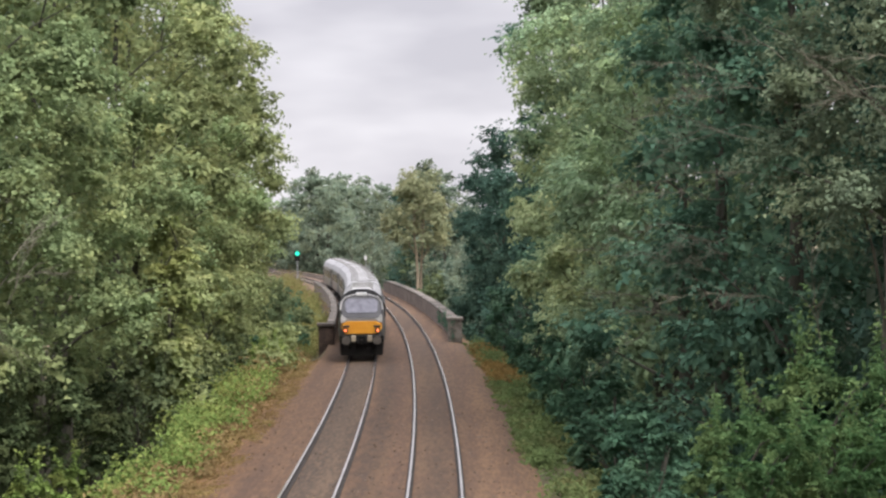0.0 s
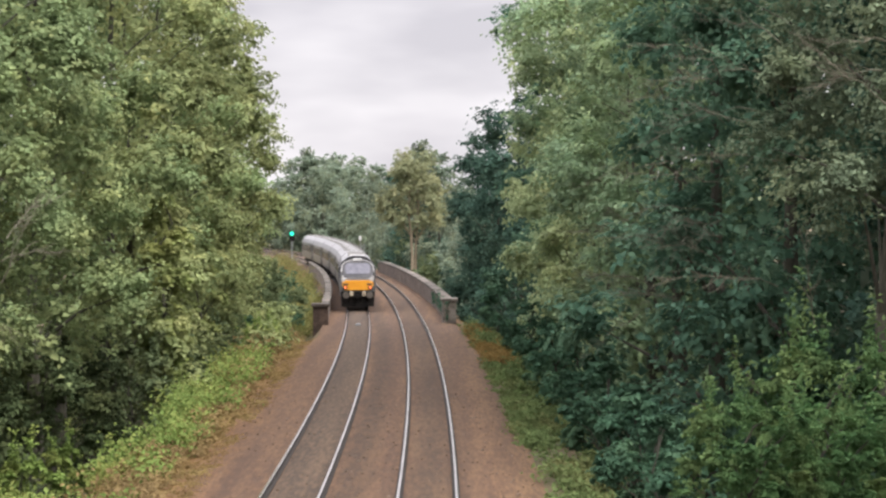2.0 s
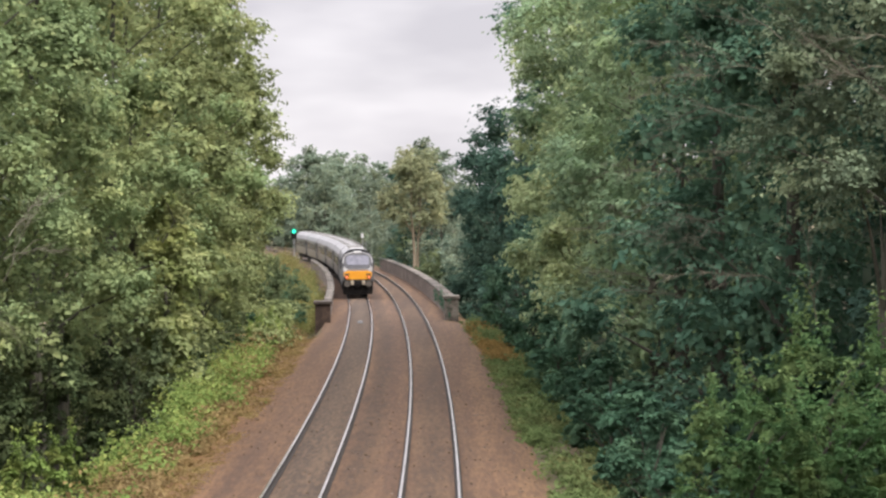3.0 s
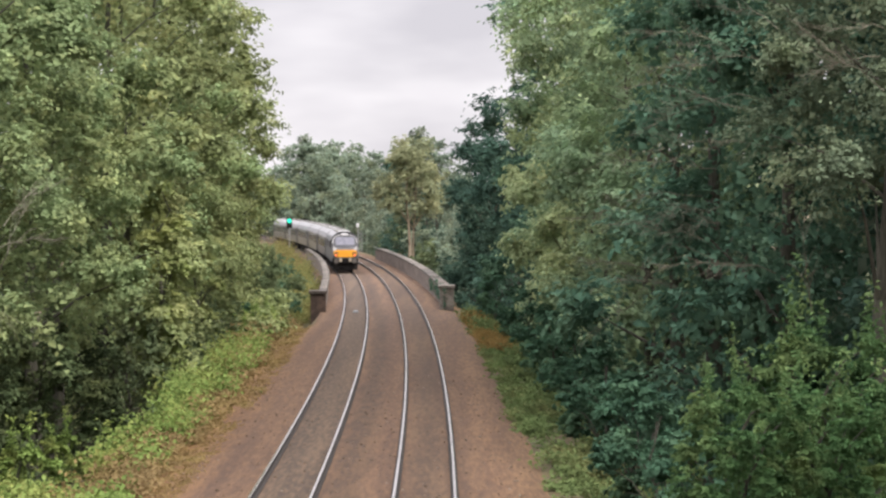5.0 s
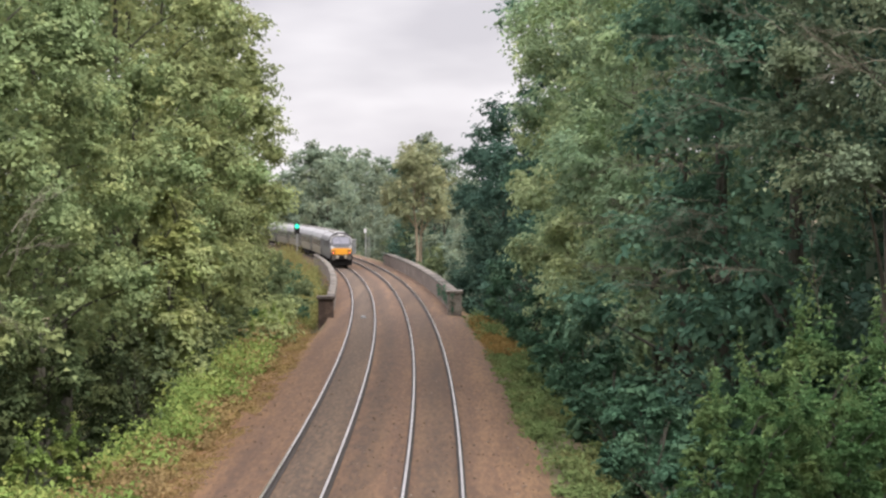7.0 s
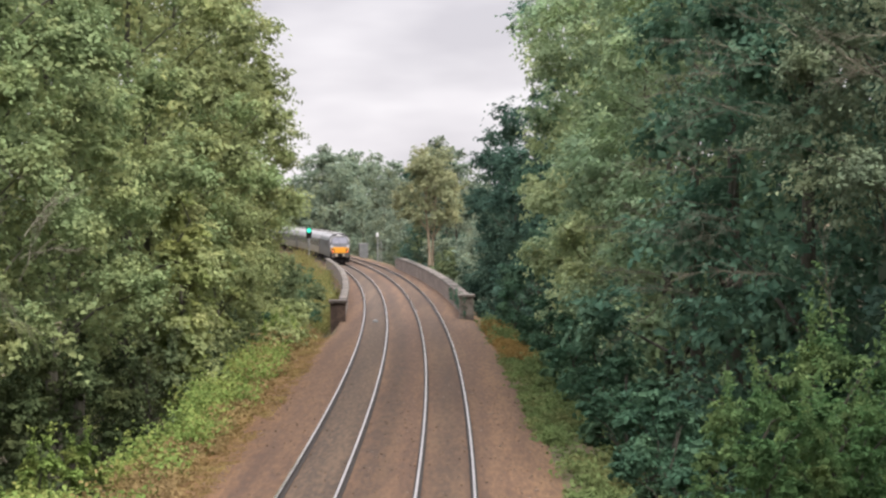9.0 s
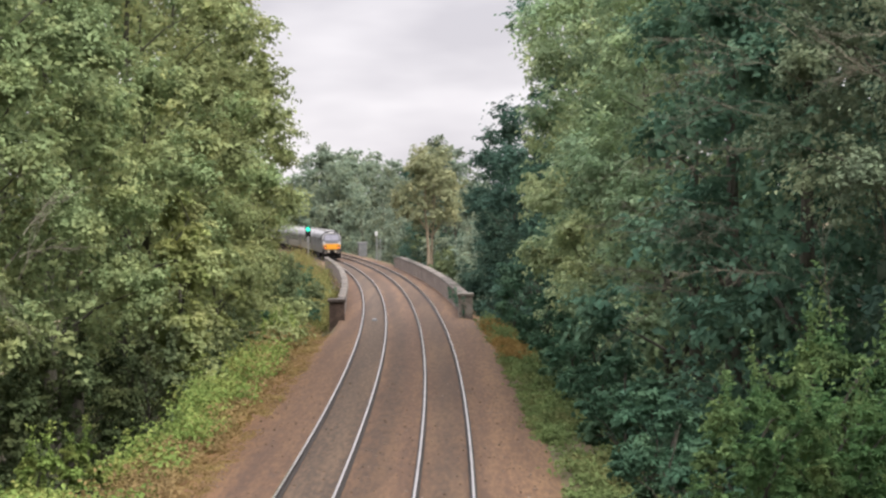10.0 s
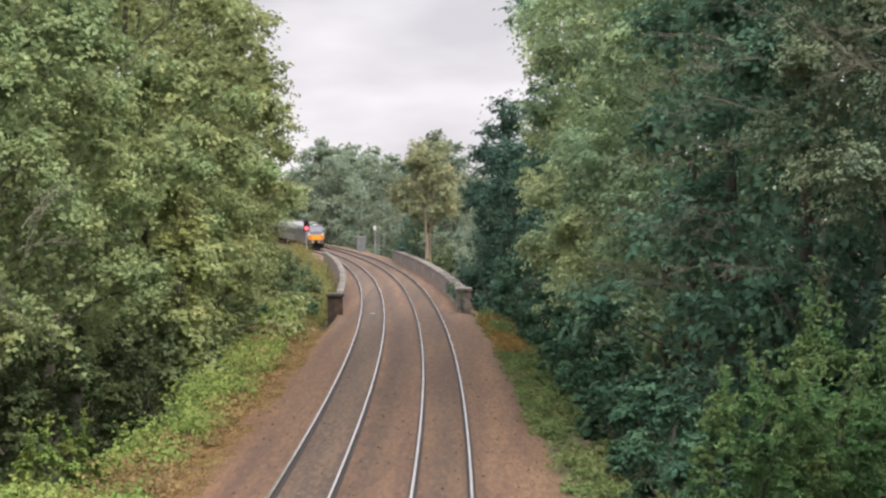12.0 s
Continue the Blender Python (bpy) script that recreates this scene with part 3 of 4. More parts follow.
TREES["mid"] = make_tree("broadleaf_tree", 23, 28, 4.6, 0.2, 80, 17, 13, 0.3, LEAF_MID, "tall broadleaf tree with yellowish green crown", fill=1500)
TREES["silver"] = make_tree("broadleaf_tree", 24, 22, 4.6, 11.6, 76, 22, 19, 0.15, LEAF_SILVER, "fine-leaved tree with twiggy grey-green crown", lobe_r=(0.16, 0.34), fill=1800)
TREES["far_a"] = make_tree("distant_tree", 15, 16, 5.8, 0.5, 56, 8, 7, 0.58, LEAF_FAR, "distant broadleaf tree with dull green crown paled for haze", lobe_r=(0.2, 0.4), fill=260, taper=0.4)
TREES["far_b"] = make_tree("distant_tree", 16, 20, 4.2, 0.5, 56, 8, 7, 0.58, LEAF_FAR, "distant tall tree with dull green crown paled for haze", lobe_r=(0.22, 0.42), fill=260)
TREES["bare_trunk"] = make_tree("bare_trunked_tree", 17, 17.6, 3.7, 10.6, 56, 11, 10, 0.29, LEAF_YELLOW, "tall tree with pale bare trunk and thin yellowish crown", lobe_r=(0.2, 0.38), fill=80, taper=0.45, bark=PALE_BARK, bough=2)
TREES["ivy_trunk"] = make_tree("ivy_clad_tree", 18, 9.6, 1.25, 0.3, 60, 11, 11, 0.22, LEAF_IVY, "slender trunk wrapped in yellow-green ivy", lobe_r=(0.3, 0.5), fill=300, taper=0.7)
TREES["bush"] = make_tree("bush", 31, 6.6, 2.9, 0.2, 92, 13, 14, 0.17, LEAF_BUSH, "bushy young tree with fresh green leaves", "bush", lobe_r=(0.09, 0.2), taper=0.25, fill=900, slim=0.45, shoots=11, bough=1)
TREES["low_bush"] = make_tree("bush", 32, 3.0, 2.0, 0.0, 40, 13, 10, 0.19, LEAF_FRESH, "low leafy bush with fresh green leaves", "bush", lobe_r=(0.14, 0.3), taper=0.3, fill=250, shoots=4)
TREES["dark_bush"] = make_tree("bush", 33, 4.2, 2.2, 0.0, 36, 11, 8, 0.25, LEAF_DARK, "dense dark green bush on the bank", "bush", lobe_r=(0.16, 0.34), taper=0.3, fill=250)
TREES["shade_bush"] = make_tree("bush", 34, 6.4, 3.2, 0.0, 56, 12, 8, 0.27, LEAF_SHADE, "tall green bush on the bank, leaves darkened for shade", "bush", lobe_r=(0.14, 0.3), taper=0.3, fill=500, shoots=6)
TREES["hedge_bush"] = make_tree("bush", 35, 6.4, 3.2, 0.0, 56, 12, 8, 0.27, LEAF_HEDGE, "tall dull green bush beside the viaduct end", "bush", lobe_r=(0.14, 0.3), taper=0.3, fill=400, shoots=5)
USED = set()


def plant(kind, s, off, size=1.0, turn=None, lift=0.0):
    z = bank(s, off) + lift
    p = line(s, off, z)
    turn = random.uniform(0, 360) if turn is None else turn
    m = pose(p.x, p.y, p.z, 0, 0, turn)
    src = TREES[kind]
    if kind not in USED:
        USED.add(kind)
        src.matrix_basis = m @ Matrix.Diagonal((size, size, size, 1))
        return src
    t = copy_thing(src, m)
    t.scale = (size, size, size)
    return t


# left side of the line, near to far
for s, off, kind, size in ((50, -12.9, "sycamore", 1.0), (58, -11.9, "sage", 0.95), (64, -11.5, "sycamore", 1.0), (71, -10.6, "sage", 0.9), (78, -11.0, "sage", 1.05), (85, -9.9, "olive_a", 0.95),
                           (93, -10.0, "olive_b", 1.05), (101, -9.6, "sage", 1.0), (108, -9.5, "olive_a", 0.92), (115, -9.2, "olive_b", 1.0), (121, -9.4, "olive_a", 0.85), (127, -8.4, "olive_b", 0.85), (132, -7.95, "olive_b", 0.8), (138, -10.2, "sage", 0.8),
                           (70, -18, "far_b", 1.4), (92, -18, "far_b", 1.45), (112, -17, "far_b", 1.4)):
    plant(kind, s, off, size)
# right side of the line; deep_a at s = 13, 23, 32 are unseen, added to shade the ballast
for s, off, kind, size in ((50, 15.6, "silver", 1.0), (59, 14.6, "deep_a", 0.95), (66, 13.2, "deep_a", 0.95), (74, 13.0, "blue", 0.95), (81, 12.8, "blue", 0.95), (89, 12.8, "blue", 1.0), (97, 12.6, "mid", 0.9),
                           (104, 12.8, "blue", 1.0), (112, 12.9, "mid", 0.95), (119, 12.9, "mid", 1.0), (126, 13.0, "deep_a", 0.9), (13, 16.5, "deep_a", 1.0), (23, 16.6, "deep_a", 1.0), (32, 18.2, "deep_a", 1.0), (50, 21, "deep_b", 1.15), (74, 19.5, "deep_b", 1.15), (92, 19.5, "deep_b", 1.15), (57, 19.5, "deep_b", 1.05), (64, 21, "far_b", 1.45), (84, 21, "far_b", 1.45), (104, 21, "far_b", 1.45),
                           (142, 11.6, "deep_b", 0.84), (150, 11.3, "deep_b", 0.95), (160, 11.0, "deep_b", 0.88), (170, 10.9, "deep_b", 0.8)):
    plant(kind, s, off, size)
plant("ivy_trunk", 82, -7.3, 1.0)
plant("ivy_trunk", 85, -7.6, 0.8)
plant("ivy_trunk", 98, -7.3, 0.75)
plant("bush", 38.5, 11.9, 0.82)
plant("bush", 43, 12.95, 1.04)
plant("bush", 36.5, 9.95, 0.74)
for s, off, size in ((108, -5.9, 0.5), (114, -5.7, 0.55), (120, -5.4, 0.6), (125, -5.0, 0.5), (44, -8.4, 0.8), (49, -8.6, 0.85), (55, -8.0, 0.7), (62, -8.0, 0.6)):
    plant("low_bush", s, off, size)
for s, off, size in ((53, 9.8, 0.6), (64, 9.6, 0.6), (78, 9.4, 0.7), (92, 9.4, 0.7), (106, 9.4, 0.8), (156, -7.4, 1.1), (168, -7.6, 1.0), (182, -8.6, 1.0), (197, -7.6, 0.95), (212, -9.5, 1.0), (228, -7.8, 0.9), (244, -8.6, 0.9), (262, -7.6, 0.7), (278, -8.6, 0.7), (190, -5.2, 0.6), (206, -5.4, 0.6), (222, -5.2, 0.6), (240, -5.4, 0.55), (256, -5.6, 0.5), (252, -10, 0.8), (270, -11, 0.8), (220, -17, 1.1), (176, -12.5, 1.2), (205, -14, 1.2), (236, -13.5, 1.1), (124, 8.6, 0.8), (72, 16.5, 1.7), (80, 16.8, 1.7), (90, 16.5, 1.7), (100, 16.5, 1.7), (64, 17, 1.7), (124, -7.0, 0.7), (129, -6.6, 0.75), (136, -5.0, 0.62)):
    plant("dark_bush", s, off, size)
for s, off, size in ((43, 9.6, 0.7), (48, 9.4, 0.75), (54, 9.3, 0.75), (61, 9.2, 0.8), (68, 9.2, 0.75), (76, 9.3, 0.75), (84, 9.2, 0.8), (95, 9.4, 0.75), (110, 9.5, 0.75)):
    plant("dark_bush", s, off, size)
# bushes that close the left hollows, their shade put into the leaf colour
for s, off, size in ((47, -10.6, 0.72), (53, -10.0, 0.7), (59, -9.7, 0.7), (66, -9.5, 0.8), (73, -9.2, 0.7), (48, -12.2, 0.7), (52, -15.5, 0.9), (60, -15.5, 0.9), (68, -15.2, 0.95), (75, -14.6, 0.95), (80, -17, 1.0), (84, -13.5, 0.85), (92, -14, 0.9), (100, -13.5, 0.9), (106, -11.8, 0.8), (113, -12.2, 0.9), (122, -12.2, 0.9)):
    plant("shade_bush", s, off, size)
for s, off, size in ((79, -8.2, 0.62), (87, -7.8, 0.62), (94, -7.7, 0.6), (103, -7.4, 0.55), (119, -7.2, 0.5), (134, -6.4, 0.72), (141, -6.0, 0.8), (149, -6.2, 0.85), (157, -7.0, 0.8)):
    plant("hedge_bush", s, off, size)
# along and beyond the viaduct
for s, off, kind, size in ((182, 11.6, "far_a", 0.72), (194, 12.0, "far_b", 0.76), (205, 12.4, "far_a", 0.78), (246, 10.4, "deep_b", 0.88), (236, 12.0, "far_b", 0.98), (256, 13.0, "far_b", 0.9), (262, 11.5, "far_a", 0.8), (272, 12.6, "far_a", 0.75),
                           (285, 13.5, "far_b", 0.9), (300, 14.5, "far_a", 0.9), (320, 14, "far_a", 0.9), (340, 14, "far_b", 0.8), (360, 13, "far_a", 0.85)):
    plant(kind, s, off, size)
plant("bare_trunk", 222, 7.6, 1.0, 40)
plant("bare_trunk", 223.5, 8.35, 0.96, 200)
for s, off, size in ((206, 9.5, 1.05), (217, 9.3, 1.02), (213, 9.7, 1.1), (258, 9.4, 0.75), (268, 9.8, 0.8)):
    plant("hedge_bush", s, off, size)
for s, off, size in ((192, 10.2, 0.5), (202, 10.6, 0.52), (212, 10.8, 0.54), (226, 10.6, 0.5), (234, 10.3, 0.52)):
    plant("far_a", s, off, size)
rng = random.Random(5)
for i in range(44):
    x = -84 + i * 2.1
    y = 375 + rng.uniform(0, 80)
    if x > -30:
        y += 25
    near = np.hypot(X_ALL + 1.7 - x, Y_ALL - y).min()
    while near < 10:          # keep the line clear
        x, y = x + 3.0, y + 5.0
        near = np.hypot(X_ALL + 1.7 - x, Y_ALL - y).min()
    t = copy_thing(TREES["far_a" if i % 5 else "far_b"], pose(x, y, -3, 0, 0, rng.uniform(0, 360)))
    k = rng.uniform(0.82, 1.08) * (1.0 if i % 5 else 0.84) * (1 + 0.34 * math.exp(-((x + 21) / 9) ** 2))
    t.scale = (k, k, k)


def bare_branch(tree, start, end, seed, thick=0.014, twigs=18):
    """A leafless limb with side twigs that hangs on a tree, from start to end in the place's space."""
    rng = random.Random(seed)
    a, b = Vector(start), Vector(end)
    d = b - a
    bm = bmesh.new()
    pts = [a + d * (k / 6) + Vector((0, 0, 0.07 * d.length * math.sin(math.pi * k / 6))) + Vector([rng.uniform(-0.04, 0.04) * d.length for _ in range(3)]) * (0 < k < 6) for k in range(7)]
    for k in range(6):
        tube(bm, pts[k], pts[k + 1], thick * (1 - k / 7), thick * (1 - (k + 1) / 7), 6)
    for i in range(twigs):
        k = rng.randrange(1, 6)
        p = pts[k].lerp(pts[k + 1] if k < 6 else pts[k], rng.random())
        w = (d.normalized() + Vector([rng.uniform(-0.55, 0.55) for _ in range(3)])) * min(d.length, 2.5) * rng.uniform(0.15, 0.45)
        q = p + w * 0.55 + Vector((0, 0, rng.uniform(-0.1, 0.15)))
        tube(bm, p, q, thick * 0.5, thick * 0.35, 5)
        tube(bm, q, p + w, thick * 0.35, thick * 0.15, 5)
    ob = part("bare_branch", bm, TWIG, tree, "leafless pale grey branch")
    ob.matrix_basis = tree.matrix_basis.inverted()
    return ob


def nearest_tree(p):
    found = [o for o in scene.objects if o.parent is None and o.name.startswith("broadleaf_tree")]
    return min(found, key=lambda o: (o.matrix_basis.translation.xy - Vector(p).xy).length)


for i, (p, q) in enumerate((
    ((10.45, 50.00, 9.73), (8.55, 50.00, 10.73)),
    ((10.35, 50.00, 10.53), (8.75, 50.00, 10.13)),
    ((10.66, 51.00, 11.28), (9.01, 50.00, 11.06)),
    ((9.55, 50.00, 10.40), (8.35, 50.00, 11.20)),
    ((9.19, 62.00, 10.14), (4.86, 66.00, 8.22)),
    ((8.72, 61.00, 9.77), (5.74, 66.00, 9.54)),
    ((8.74, 55.00, 11.59), (6.90, 58.00, 12.44)),
    ((7.87, 45.00, 4.81), (7.52, 44.00, 6.39)),
    ((-11.92, 57.00, 5.36), (-11.12, 58.00, 7.41)),
    ((-11.92, 57.00, 5.96), (-10.42, 58.00, 6.17)),
    ((-11.56, 56.00, 6.59), (-10.92, 59.00, 7.65)),
)):
    bare_branch(nearest_tree(p), p, q, 60 + i)


def dead_limbs(seed, count, s0, s1, side, z0, z1):
    """Leafless limbs that arch out of the crowns towards the line and droop."""
    rng = random.Random(seed)
    for i in range(count):
        s, z = rng.uniform(s0, s1), rng.uniform(z0, z1)
        tree = nearest_tree(line(s, side))
        core = tree.matrix_basis.translation
        p = Vector((core.x, core.y, z)) + (line(s, side * 0.62, z) - Vector((core.x, core.y, z))) * 0.42
        q = line(s - rng.uniform(1.0, 4.5), side * rng.uniform(0.60, 0.70), z + rng.uniform(-1.6, 0.9))
        bare_branch(tree, p, q, seed * 100 + i, rng.uniform(0.008, 0.016), 30)


dead_limbs(3, 12, 50, 60, 14.8, 5.0, 11.5)
dead_limbs(4, 9, 60, 72, 13.6, 3.5, 9.5)
dead_limbs(5, 5, 52, 60, -12.4, 4.5, 8.0)


# ---- weeds and grass on the verges ----
def verge(name, seed, s0, s1, o0, o1, clumps, height, leaf, mat, label, slim=0.6, per=19, upright=0.0, fade=1.0, gaps=-0.18):
    """A strip of many small plants along the line, as one mass."""
    rng = np.random.default_rng(seed)
    pts, nrm = [], []
    for i in range(clumps):
        s, o = rng.uniform(s0, s1), o0 + (o1 - o0) * rng.random() ** fade
        if noise.noise(Vector((s * 0.12, o * 0.5, seed))) < gaps:
            continue
        h = height * rng.uniform(0.35, 1.15) * (0.45 + 1.7 * max(noise.noise(Vector((s * 0.22, o * 0.5, seed + 7.0))) + 0.28, 0.0))
        p = line(s, o, max(bank(s, o), bed(s, o) - 0.03 if -4.5 < o < 7.6 else -9))
        k = rng.normal(size=(per, 3)) * np.array((0.22, 0.22, 0.0)) * (0.5 + h)
        k[:, 2] = rng.uniform(0.02, 1.0, per) ** 0.7 * h
        pts.append(np.array(p) + k)
        if upright:
            nrm.append(rng.normal(size=(per, 3)) * np.array((1, 1, 0.15)))
        else:
            nrm.append(rng.normal(0, 0.5, (per, 3)) + np.array((0, -0.3, 0.9)))
    ob = new(name, leaf_mesh(name, np.concatenate(pts), np.concatenate(nrm), leaf, mat, slim))
    return tagged(ob, label, "plants", kind="stuff")


verge("weeds", 41, 36, 130, -7.2, -4.2, 4000, 1.15, 0.175, LEAF_FRESH, "bright green weeds along the track verge", fade=0.85, gaps=-0.06)
verge("weeds", 42, 48, 130, -6.2, -3.5, 900, 0.75, 0.16, LEAF_RUST, "rust-brown seeding weeds along the track verge")
verge("dry_grass", 43, 36, 126, -5.2, -2.7, 6400, 0.07, 0.085, LEAF_DRY, "dry tan grass at the ballast edge", 0.4, 11, 0.0, 1.35, -0.35)
verge("weeds", 44, 36, 132, 6.75, 9.6, 2700, 0.5, 0.165, LEAF_BANK, "olive weeds along the track verge", fade=0.6, gaps=-0.28)
verge("weeds", 49, 62, 134, 6.4, 7.4, 1300, 0.22, 0.13, LEAF_BANK, "low olive weeds creeping onto the ballast", fade=0.7, gaps=-0.05)
verge("dry_grass", 45, 98, 128, 6.75, 8.7, 1500, 0.42, 0.18, LEAF_ORANGE, "dry orange grass at the ballast edge", 0.25, 16, 0.0, 0.8, -0.25)
verge("grass", 46, 134, 256, -7.5, -2.95, 3600, 1.25, 0.24, LEAF_SCRUB, "tall grass and scrub beside the viaduct", 0.3, 16, 0.0)
verge("scrub", 47, 175, 285, -7.5, -3.4, 1500, 1.7, 0.26, LEAF_SCRUB, "tall grassy scrub on the bank beside the line", 0.25, 18, 0.0, 1.0, -0.4)
verge("scrub", 48, 215, 300, -7.0, -3.3, 800, 1.5, 0.24, LEAF_RUST, "brown dead scrub on the bank beside the line", 0.3, 18, 0.0, 1.0, -0.3)


def ivy(seed, s0, s1, off, clumps, mat):
    """Ivy that clings to the parapet's inner face."""
    rng = np.random.default_rng(seed)
    pts, nrm = [], []
    for i in range(clumps):
        s = s0 + (s1 - s0) * rng.random() ** 1.6
        z = rng.uniform(0.1, 1.15)
        p = np.array(line(s, off, z))
        pts.append(p + rng.normal(size=(22, 3)) * np.array((0.07, 0.3, 0.14)))
        nrm.append(rng.normal(0, 0.5, (22, 3)) + np.array((-0.7, -0.5, 0.4)))
    ob = new("ivy", leaf_mesh("ivy", np.concatenate(pts), np.concatenate(nrm), 0.13, mat, 0.8))
    return tagged(ob, "dark ivy clinging to the brick parapet", "ivy", kind="stuff")


ivy(51, 134.0, 158.0, WALL_R - 0.02, 60, LEAF_DEEP)

# ---- trains ----
SECTION = [(-1.33, 0.95), (-1.37, 1.6), (-1.36, 2.3), (-1.30, 2.95), (-1.12, 3.42), (-0.75, 3.72), (-0.3, 3.85), (0.3, 3.85), (0.75, 3.72), (1.12, 3.42), (1.30, 2.95), (1.36, 2.3), (1.37, 1.6), (1.33, 0.95)]


def loft(bm, rings):
    rows_v = [[bm.verts.new(p) for p in ring] for ring in rings]
    w = len(rows_v[0])
    for a, b in zip(rows_v, rows_v[1:]):
        for j in range(w):
            k = (j + 1) % w
            bm.faces.new((a[j], a[k], b[k], b[j]))
    bm.faces.new(rows_v[0])
    bm.faces.new(list(reversed(rows_v[-1])))
    bmesh.ops.recalc_face_normals(bm, faces=bm.faces)


def bogie(parent, y, mat=None):
    bm = bmesh.new()
    for x in (-0.98, 0.98):
        box(bm, x, y, 0.62, 0.16, 3.3, 0.28, 0.03)
    for yy in (-1.25, 1.25):
        box(bm, 0, y + yy, 0.55, 1.9, 0.18, 0.18)
    box(bm, 0, y, 0.7, 2.0, 0.5, 0.3)
    frame_ob = part("bogie", bm, BLACK, parent)
    for yy in (-1.25, 1.25):
        bm = bmesh.new()
        for x in (-0.75, 0.75):
            tube(bm, (x - 0.065, y + yy, 0.46), (x + 0.065, y + yy, 0.46), 0.46, 0.46, 20)
        tube(bm, (-0.75, y + yy, 0.46), (0.75, y + yy, 0.46), 0.08, 0.08, 8)
        part("wheelset", bm, BLACK, frame_ob)


def coach():
    c = tagged(new("railway_coach"), "grey passenger coach with pale roof on curved track", "railway coach", "coaches of the train")
    L = 22.6
    bm = bmesh.new()
    low = [p for p in SECTION if p[1] < 3.3]
    loft(bm, [[(x, y, z) for x, z in low] for y in (0.2, L)])
    part("body", bm, SIDE_GREY, c)
    bm = bmesh.new()
    top = [(-1.315, 2.97)] + [(x * 1.01, z + 0.01) for x, z in SECTION[4:10]] + [(1.315, 2.97)]
    loft(bm, [[(x, y, z) for x, z in top] for y in (0.18, L + 0.02)])
    roof = part("roof", bm, ROOF_WHITE, c)
    for i in range(5):
        bm = bmesh.new()
        box(bm, 0, 2.0 + i * 4.6, 3.865, 1.7, 0.5, 0.05, 0.015)
        part("roof_vent", bm, SIDE_GREY, roof)
    for x in (-1.385, 1.385):
        for i in range(8):
            bm = bmesh.new()
            box(bm, x - math.copysign(0.012, x), 3.2 + i * 2.32, 2.28, 0.03, 1.75, 0.8, 0.008)
            part("window", bm, WINDOW, c)
        for y in (1.2, L - 1.2):
            bm = bmesh.new()
            box(bm, x - math.copysign(0.012, x), y, 1.95, 0.03, 0.85, 1.9, 0.008)
            part("door", bm, DARKPAINT, c)
    bm = bmesh.new()
    for y, l in ((7.2, 2.2), (10.2, 2.8), (14.0, 3.0)):
        box(bm, 0, y, 0.68, 2.35, l, 0.55, 0.04)
    part("underframe_equipment", bm, BLACK, c)
    bm = bmesh.new()
    box(bm, 0, 0.0, 2.1, 0.9, 0.5, 2.0, 0.03)
    part("gangway", bm, BLACK, c)
    bogie(c, 3.3)
    bogie(c, L - 3.1)
    return c


